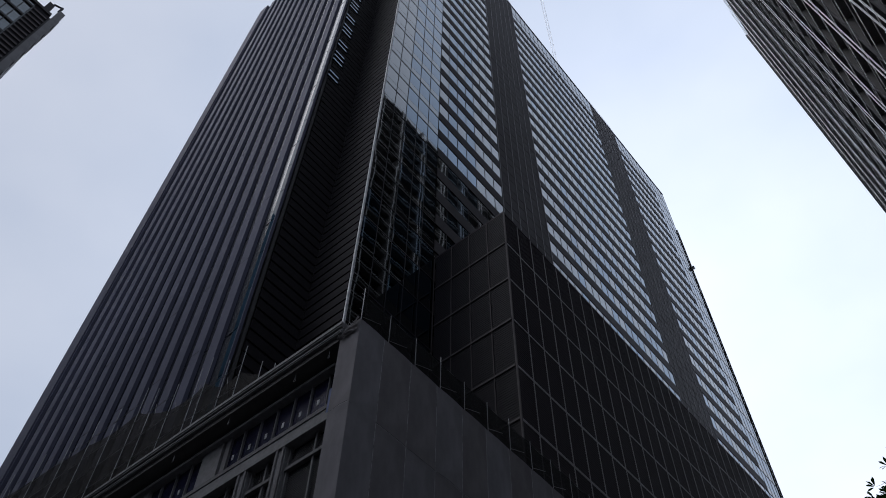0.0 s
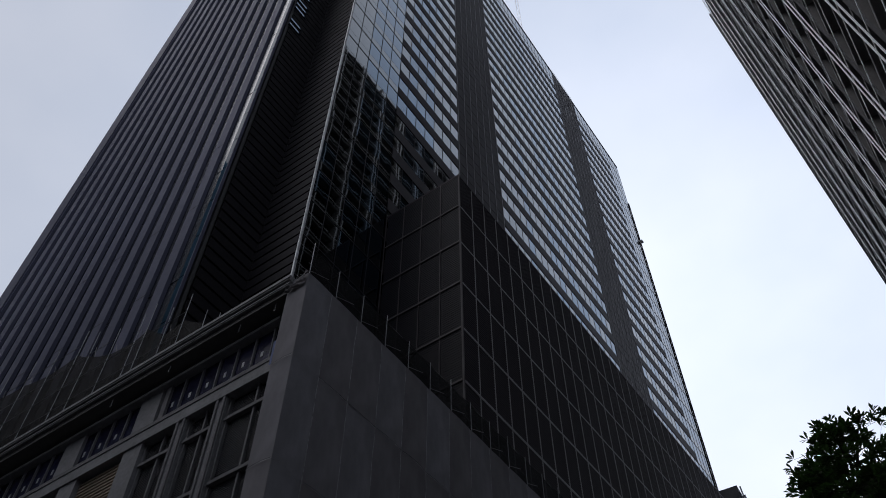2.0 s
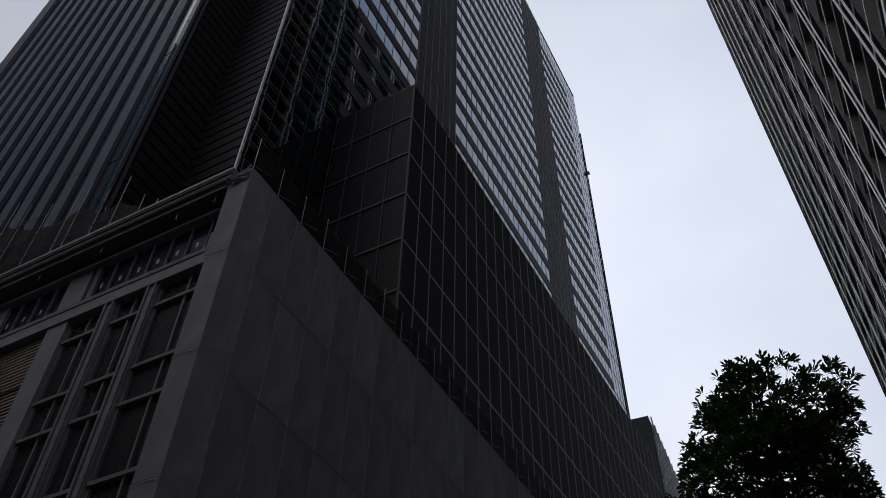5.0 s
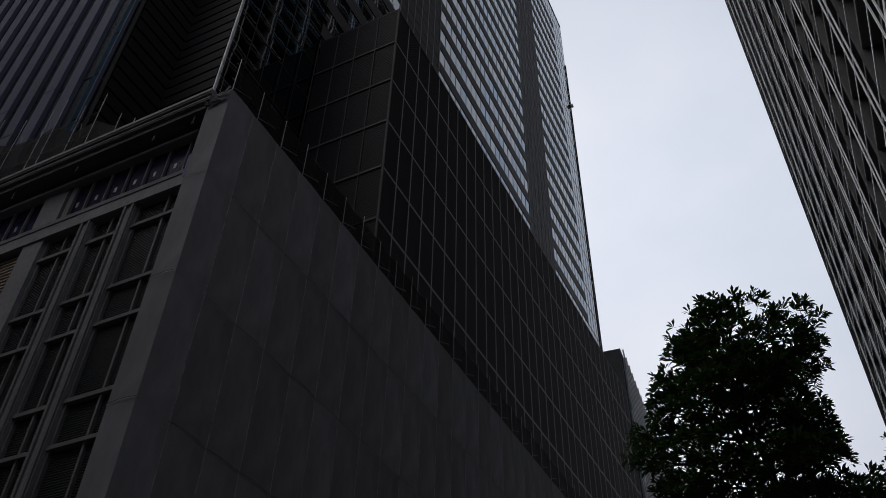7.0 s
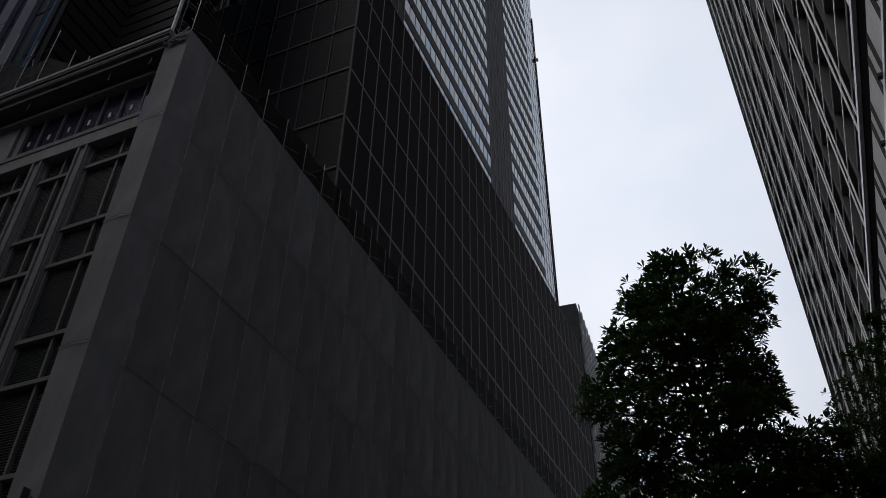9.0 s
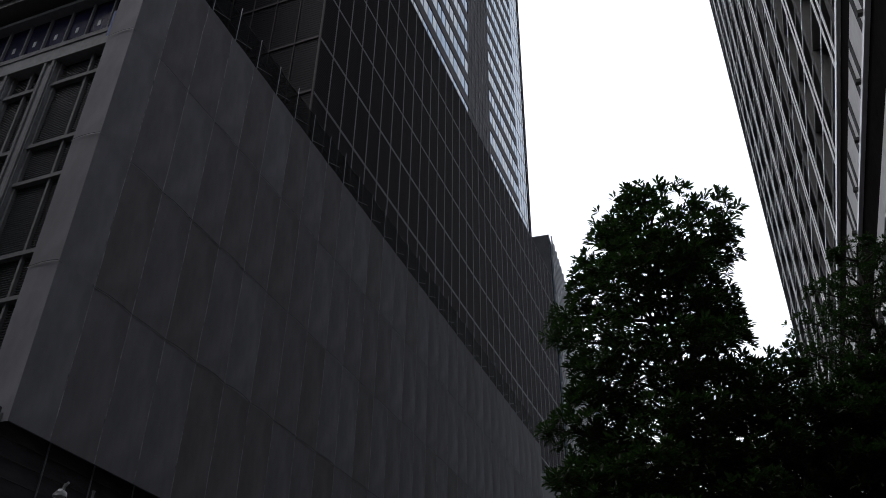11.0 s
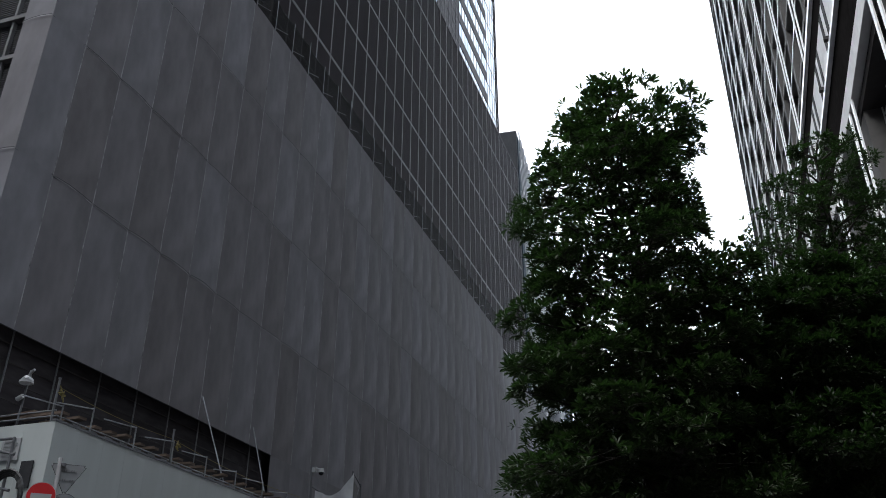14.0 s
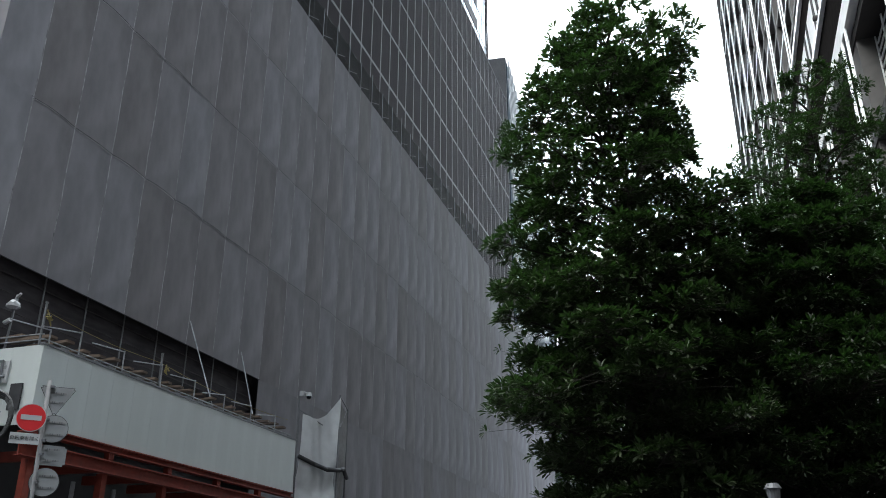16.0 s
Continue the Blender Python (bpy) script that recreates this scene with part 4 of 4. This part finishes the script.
def build_hoist():
    t = thing("wrapped_hoist", "tall frame wrapped in white fabric with a dark tied band", "wrapped frame", at=(0, 0, 0))
    b = bmesh.new()
    drape(b, (-15.8, 31.0, 0), (-15.1, 33.2, 0), 1.0, 8.75, 0.085, 4, nu=24, nv=26, lift=1.15)
    part("white_wrap", b, M["wrap"], t, "creased white wrapping sheet", smooth=True)
    b = bmesh.new()
    drape(b, (-15.1, 33.2, 0), (-15.4, 34.7, 0), 1.0, 9.6, 0.03, 8)
    part("mesh_wrap", b, M["grey_net"], t, "brown-grey mesh sheet", smooth=True)
    b = bmesh.new()
    drape(b, (-15.4, 33.3, 0), (-15.9, 34.6, 0), 1.0, 9.0, 0.03, 11)
    part("mesh_wrap", b, M["wrap"], t, smooth=True)
    b = bmesh.new()
    pts = [Vector((-15.75, 30.95, 7.05)), Vector((-15.45, 31.7, 6.85)), Vector((-15.2, 32.4, 6.72)), Vector((-15.0, 33.2, 6.8)), Vector((-15.15, 33.9, 6.95)), Vector((-15.35, 34.75, 6.7))]
    for p, q in zip(pts, pts[1:]):
        rod(b, p, q, 0.09, 8)
    part("band", b, M["net"], t, "dark rolled band", smooth=True)
    for x, y, z in ((-15.85, 30.9, 9.0), (-15.12, 33.2, 9.95), (-15.42, 34.72, 9.75)):
        b = bmesh.new()
        rod(b, (x, y, 0), (x, y, z), 0.035, 8)
        part("pole", b, M["steel"], t)
    for p, q in (((-15.12, 33.2, 9.9), (-15.42, 34.72, 9.65)), ((-15.12, 33.3, 8.6), (-15.42, 34.6, 9.6)), ((-15.85, 30.9, 8.9), (-15.4, 32.2, 8.5))):
        b = bmesh.new()
        rod(b, p, q, 0.025, 8)
        part("brace", b, M["steel"], t)
    return t


build_hoist()


def build_cctv():
    t = thing("dome_camera", "white dome security camera on a bracket arm", "camera", at=(-15.7, 30.75, 9.0))
    b = bmesh.new()
    rod(b, (-0.1, 0, -1.3), (-0.1, 0, 0.62), 0.03, 8)
    part("pole", b, M["steel"], t)
    b = bmesh.new()
    box(b, -0.08, 0.1, -0.06, 0.1, 0.42, 0.62)
    rod(b, (0, 0, 0.55), (0.22, 0.12, 0.55), 0.04, 8)
    part("bracket", b, M["sign_white"], t)
    b = bmesh.new()
    rod(b, (0.24, 0.14, 0.42), (0.24, 0.14, 0.58), 0.13, 14, 0.09)
    housing = part("housing", b, M["sign_white"], t)
    b = bmesh.new()
    bmesh.ops.create_uvsphere(b, u_segments=14, v_segments=8, radius=0.1, matrix=pose(0.24, 0.14, 0.4))
    part("dome", b, M["glass_dark"], housing, "dark glass dome", smooth=True)
    return t


build_cctv()


# ---- traffic sign post ----
def disc(b, r, thick, sides=32):
    rod(b, (0, 0, -thick / 2), (0, 0, thick / 2), r, sides)


def build_sign():
    t = thing("traffic_sign_post", "white pole with a red no-entry sign and grey sign backs", "traffic sign", at=(-14.13, 15.52, -0.08))
    b = bmesh.new()
    rod(b, (0.03, 0.02, 0), (-0.1, -0.07, 6.35), 0.045, 12)
    part("pole", b, M["stone"], t, smooth=True)

    def put(name, bm, mat, x, z, y, parent, label="", turn=0.0):
        # x is across the line of sight, y toward the viewer
        ob = part(name, bm, mat, parent, label)
        r = pose(0, 0, 0, 0, 0, 43.3 + turn)
        ob.matrix_basis = Matrix.Translation(r @ Vector((x, -y, z))) @ r @ pose(0, 0, 0, 90, 0, 0)
        if parent is not t:
            ob.matrix_basis = parent.matrix_basis.inverted() @ ob.matrix_basis
        return ob

    b = bmesh.new()
    disc(b, 0.31, 0.012)
    disc_sign = put("no_entry_sign", b, M["sign_white"], -0.36, 5.46, 0.1, t, "round red no-entry sign with a white bar")
    b = bmesh.new()
    disc(b, 0.292, 0.012)
    put("red_face", b, M["sign_red"], -0.36, 5.46, 0.106, disc_sign, "red sign face")
    b = bmesh.new()
    box(b, -0.21, 0.21, -0.055, 0.055, -0.006, 0.006)
    put("white_bar", b, M["sign_white"], -0.36, 5.46, 0.113, disc_sign, "white bar")
    b = bmesh.new()
    box(b, -0.3, 0.3, -0.12, 0.12, -0.006, 0.006)
    plate = put("plate", b, M["sign_white"], -0.42, 5.0, 0.1, t, "white plate with black Japanese lettering")
    cu = bpy.data.curves.new("plate_text", 'FONT')
    cu.body = "自転車を除く"
    cu.size = 0.1
    cu.align_x, cu.align_y = 'CENTER', 'CENTER'
    cu.extrude = 0.002
    cu.materials.append(M["black"])
    ob = new("plate_text", cu)
    ob.parent = plate
    r = pose(0, 0, 0, 0, 0, 43.3)
    ob.matrix_basis = plate.matrix_basis.inverted() @ Matrix.Translation(r @ Vector((-0.42, -0.11, 5.0))) @ r @ pose(0, 0, 0, 90, 0, 0)
    # backs of the signs for the other direction
    b = bmesh.new()
    vs = [(-0.38, 0.3), (0.38, 0.3), (0.0, -0.36)]
    lo = [b.verts.new((x, y, -0.008)) for x, y in vs]
    hi = [b.verts.new((x, y, 0.008)) for x, y in vs]
    b.faces.new(lo[::-1])
    b.faces.new(hi)
    for i in range(3):
        b.faces.new((lo[i], lo[(i + 1) % 3], hi[(i + 1) % 3], hi[i]))
    bmesh.ops.bevel(b, geom=[e for e in b.edges if abs(e.verts[0].co.z - e.verts[1].co.z) > 0.01], offset=0.05, segments=3, affect='EDGES')
    rim_b = b.copy()
    bmesh.ops.scale(rim_b, vec=(1.05, 1.05, 1.0), verts=rim_b.verts)
    put("rim", rim_b, M["pier"], 0.09, 5.92, -0.078, t, "dark turned edge of a sign")
    put("triangle_back", b, M["sign_back"], 0.09, 5.92, -0.06, t, "grey back of a triangular sign")
    for z in (5.28, 4.12):
        b = bmesh.new()
        disc(b, 0.312, 0.014)
        put("rim", b, M["pier"], 0.13, z, -0.078, t, "dark turned edge of a sign")
        b = bmesh.new()
        disc(b, 0.3, 0.014)
        put("disc_back", b, M["sign_back"], 0.13, z, -0.06, t, "grey back of a round sign")
    b = bmesh.new()
    box(b, -0.29, 0.29, -0.22, 0.22, -0.007, 0.007)
    bmesh.ops.bevel(b, geom=[e for e in b.edges if abs(e.verts[0].co.z - e.verts[1].co.z) > 0.01], offset=0.05, segments=3, affect='EDGES')
    put("plate_back", b, M["sign_back"], 0.22, 4.7, -0.06, t, "grey back of a square plate", 12)
    b = bmesh.new()
    box(b, -0.26, 0.26, -0.1, 0.1, -0.007, 0.007)
    put("plate_back", b, M["sign_back"], 0.16, 3.66, -0.06, t, "grey back of a square plate", 12)
    for z in (6.08, 5.87, 5.42, 5.15, 4.82, 4.58, 4.25, 4.0):
        cx = 0.09 if z > 5.8 else 0.16
        b = bmesh.new()
        box(b, -0.17, 0.17, -0.016, 0.016, -0.008, 0.008)
        put("channel", b, M["stone_light"], cx + 0.02, z, -0.045, t)
        for dx in (-0.1, -0.055, 0.055, 0.1):
            b = bmesh.new()
            box(b, -0.011, 0.011, -0.02, 0.02, -0.008, 0.008)
            put("stud", b, M["steel"], cx + 0.02 + dx, z, -0.035, t)
    for z in (6.2, 5.46, 5.0, 4.7, 4.1):
        b = bmesh.new()
        disc(b, 0.06, 0.06, 12)
        ob = part("clamp", b, M["steel"], t)
        ob.location = (-0.03, -0.02, z)
    return t


build_sign()


# ---- street lamp, crane ----
def build_lamp():
    t = thing("street_lamp", "small grey lantern lamp on a post in front of the foliage", "street lamp", at=(0.335, 5.6, 0))
    b = bmesh.new()
    rod(b, (0, 0, 0), (0, 0, 2.08), 0.024, 10)
    part("post", b, M["steel"], t)
    b = bmesh.new()
    rod(b, (0, 0, 2.08), (0, 0, 2.17), 0.028, 12, 0.042)
    lantern = part("lantern", b, M["steel"], t)
    b = bmesh.new()
    rod(b, (0, 0, 2.17), (0, 0, 2.2), 0.052, 12, 0.033)
    part("cap", b, M["steel"], lantern)


build_lamp()


def build_crane():
    t = thing("tower_crane_jib", "pale lattice crane jib rising above the tower roof", "crane", at=(-28.9, 70, 173.6))
    a, c = Vector((0, 0, -0.2)), Vector((0.55, 0, 62))
    b = bmesh.new()
    for off in ((-0.3, 0, 0), (0.3, 0, 0)):
        rod(b, a + Vector(off), c + Vector(off), 0.06, 5)
    part("chord", b, M["white_fin"], t)
    b = bmesh.new()
    for k in range(30):
        p, q = a.lerp(c, k / 30), a.lerp(c, (k + 1) / 30)
        s = 0.3 if k % 2 else -0.3
        rod(b, p + Vector((s, 0, 0)), q + Vector((-s, 0, 0)), 0.03, 4)
    part("lacing", b, M["white_fin"], t)


build_crane()


# ---- end of the hoarding: opening, notice board, pipes and cables ----
b = bmesh.new()
box(b, -16.22, -15.87, GY - 0.06, GY - 0.02, 5.9, 6.55)
solo("hatch_opening", b, M["net"], "dark square hatch in the white hoarding", "hatch")
b = bmesh.new()
box(b, -16.95, -16.4, GY - 0.05, GY - 0.015, 6.6, 7.15)
solo("notice_board", b, M["sign_white"], "white notice board fixed on the hoarding", "notice")
for k in range(5):
    b = bmesh.new()
    box(b, -16.88, -16.52 + 0.05 * (k % 2), GY - 0.062, GY - 0.052, 7.05 - 0.11 * k, 7.14 - 0.11 * k)
    solo("notice_line", b, M["sign_back"], "faint grey line of print on a notice", "print", group="notice lines")


def build_pipe_frame():
    t = thing("pipe_frame", "bent galvanised pipe frame in front of the hoarding end", "frame", at=(0.95, 0, 0))
    for p, q in (((-17.1, 15.9, 0), (-17.1, 15.9, 7.0)), ((-17.9, 15.9, 0), (-17.9, 15.9, 7.1)), ((-18.4, 15.9, 6.95), (-17.0, 15.9, 6.6)),
                 ((-18.4, 15.9, 6.1), (-16.9, 15.9, 5.75)), ((-17.1, 15.9, 7.0), (-18.3, 16.2, 7.1))):
        b = bmesh.new()
        rod(b, p, q, 0.035, 8)
        part("pipe", b, M["steel"], t)
    return t


build_pipe_frame()
for k in range(4):
    b = bmesh.new()
    last = None
    for i in range(19):
        a = math.pi * 2 * i / 18
        cur = Vector((-16.02 + (0.42 + 0.05 * k) * math.cos(a), 15.87 - 0.025 * k, 5.6 + (0.5 + 0.04 * k) * math.sin(a)))
        if last:
            rod(b, last, cur, 0.03, 6)
        last = cur
    solo("cable_loop", b, M["black"], "looped black cable hung on the pipe frame", "cable", group="cable loops")


# ---- trees ----
def build_tree(name, x, y, profile, seed, mat, tufts, leaf, gap, label, sparse=0.0):
    """A trunk, tapered limbs in tiers, flat sprays of twigs, and a crown of leaf rosettes.
    profile, from the top down: height, reach toward -x, reach toward +x."""
    rnd = random.Random(seed)
    height, low = profile[0][0], profile[-1][0]
    t = thing(name, label, "tree", "street trees", at=(x, y, 0))

    def reach_at(z):
        for (za, la, ra), (zb, lb, rb) in zip(profile, profile[1:]):
            if zb <= z <= za:
                f = (z - zb) / (za - zb)
                return lb + (la - lb) * f, rb + (ra - rb) * f
        return 0.3, 0.3

    b = bmesh.new()
    pts = [Vector((rnd.gauss(0, 0.012) * i, rnd.gauss(0, 0.012) * i, (height - 0.3) * i / 8)) for i in range(9)]
    pts[0] = Vector((0, 0, -0.1))
    for i in range(8):
        rod(b, pts[i], pts[i + 1], 0.1 * (1 - i / 8.8), 9, 0.1 * (1 - (i + 1) / 8.8))
    part("trunk", b, M["bark"], t, smooth=True)
    twigs, tips = bmesh.new(), []
    up_z = Vector((0, 0, 1))
    z, level = low, 0
    while z < height - 0.09:
        left, right = reach_at(z)
        whorl = 7 if left + right > 1.4 else 5
        for i in range(whorl):
            zz = min(height - 0.06, z + rnd.uniform(-0.07, 0.07))
            a = level * 1.9 + i * 2 * math.pi / whorl + rnd.uniform(-0.3, 0.3)
            left, right = reach_at(zz)
            side = right if math.cos(a) > 0 else left
            c2 = math.cos(a) ** 2
            r = (side * c2 + 0.5 * (left + right) * (1 - c2)) * rnd.uniform(0.72, 1.06)
            if rnd.random() < sparse:
                r *= 0.5
            d = Vector((math.cos(a), math.sin(a), 0.0))
            s = Vector((0, 0, max(low * 0.75, zz - 0.14 - 0.22 * r)))
            e = Vector((0, 0, zz - 0.06)) + d * r
            mid = s.lerp(e, 0.55) + Vector((0, 0, 0.05 * r))
            lb = bmesh.new()
            rod(lb, s, mid, 0.017, 6, 0.011)
            rod(lb, mid, e, 0.011, 6, 0.004)
            part("limb", lb, M["bark"], t, smooth=True)
            across = d.cross(up_z)
            m = max(5, int(tufts * (0.25 + 0.8 * r) * (1.5 if zz < 5.2 else 1.0)))
            for j in range(m):
                q = 0.28 + 0.74 * ((j + rnd.random()) / m) ** 0.75
                p = s.lerp(mid, q / 0.55) if q < 0.55 else mid.lerp(e, min(1.0, (q - 0.55) / 0.45))
                fan = across * rnd.gauss(0, 0.06 + 0.26 * r * min(q, 1.3 - q))
                tip = p + fan + d * rnd.uniform(0, 0.07) + Vector((0, 0, rnd.gauss(0.034, 0.026)))
                rod(twigs, p, tip, 0.0025, 3, 0.0012)
                tips.append((tip, (fan * 1.2 + d * 0.75 + up_z * rnd.uniform(0.35, 0.9)).normalized()))
        z += gap * rnd.uniform(0.85, 1.15)
        level += 1
    part("twig", twigs, M["bark"], t, kind="stuff")
    verts, faces = [], []
    for tip, ax in tips:
        qz = ax.to_track_quat("Z", "Y")
        grow = rnd.uniform(0.75, 1.2)
        for i in range(rnd.randint(8, 12)):
            a = 2.4 * i + rnd.uniform(-0.3, 0.3)
            el = rnd.uniform(0.35, 1.3)
            d = qz @ Vector((math.cos(a) * math.cos(el), math.sin(a) * math.cos(el), math.sin(el)))
            d.z -= 0.1
            d.normalize()
            side = d.cross(up_z)
            if side.length < 0.1:
                side = Vector((1, 0, 0))
            side.normalize()
            side = (side + 0.5 * rnd.uniform(-1, 1) * side.cross(d)).normalized()
            up = side.cross(d)
            size = leaf * grow * rnd.uniform(0.75, 1.15)
            w = size * rnd.uniform(0.13, 0.17)
            o = tip + d * 0.011
            c = len(verts)
            verts += [o, o + d * size * 0.32 + side * w * 0.62 + up * 0.004, o + d * size * 0.7 + side * w,
                      o + d * size - up * size * 0.12, o + d * size * 0.7 - side * w, o + d * size * 0.32 - side * w * 0.62 + up * 0.004]
            faces.append((c, c + 1, c + 2, c + 3, c + 4, c + 5))
    me = bpy.data.meshes.new("crown")
    me.from_pydata(verts, [], faces)
    me.materials.append(mat)
    ob = new("crown", me)
    ob.parent = t
    tagged(ob, kind="stuff")
    return t


build_tree("street_tree", -0.598, 7.581,
           ((7.4, 0.05, 0.3), (7.3, 0.25, 0.55), (7.16, 0.42, 0.78), (6.98, 0.54, 0.9), (6.82, 0.52, 0.88), (6.55, 0.72, 0.76), (6.28, 1.05, 0.68), (6.02, 1.23, 0.68),
            (5.8, 1.17, 0.8), (5.53, 1.00, 0.92), (5.25, 1.04, 1.00), (4.91, 1.08, 1.11), (4.56, 1.14, 1.20), (3.99, 1.2, 1.31), (3.54, 1.18, 1.42), (3.14, 1.26, 1.42),
            (2.80, 1.02, 1.37), (2.40, 0.8, 1.25), (1.71, 0.57, 0.85)),
           11, M["leaf"], 52, 0.086, 0.25, "tall layered evergreen street tree with glossy green leaves")
build_tree("street_tree", 1.567, 9.576,
           ((7.64, 0.06, 0.28), (7.47, 0.17, 0.46), (7.24, 0.48, 0.57), (6.84, 0.74, 0.66), (6.39, 0.97, 0.68), (5.93, 1.31, 0.74), (5.25, 1.42, 1.08), (3.54, 1.54, 1.48), (1.83, 1.08, 1.08)),
           9, M["leaf_dark"], 48, 0.062, 0.27, "dark green evergreen street tree with dense small leaves", 0.25)
build_tree("street_tree", 0.997, 8.322,
           ((5.30, 0.17, 0.17), (5.13, 0.63, 0.51), (4.85, 0.97, 0.80), (4.11, 1.08, 1.08), (2.97, 1.20, 1.20), (1.71, 0.85, 0.85)),
           14, M["leaf_dark"], 56, 0.084, 0.228, "low spreading evergreen street tree in dense leaf")
build_tree("street_tree", 0.342, 13.395,
           ((5.82, 0.23, 0.23), (5.36, 0.91, 0.91), (4.11, 1.60, 1.60), (2.97, 1.71, 1.71), (1.71, 1.37, 1.37)),
           21, M["leaf_dark"], 30, 0.114, 0.257, "dark evergreen street tree farther along the pavement")
build_tree("street_tree", -0.741, 11.115,
           ((5.82, 0.23, 0.23), (5.48, 0.68, 0.68), (4.39, 1.03, 1.03), (2.68, 1.14, 1.14), (1.60, 0.91, 0.91)),
           25, M["leaf_dark"], 30, 0.114, 0.228, "dark evergreen street tree farther along the pavement")
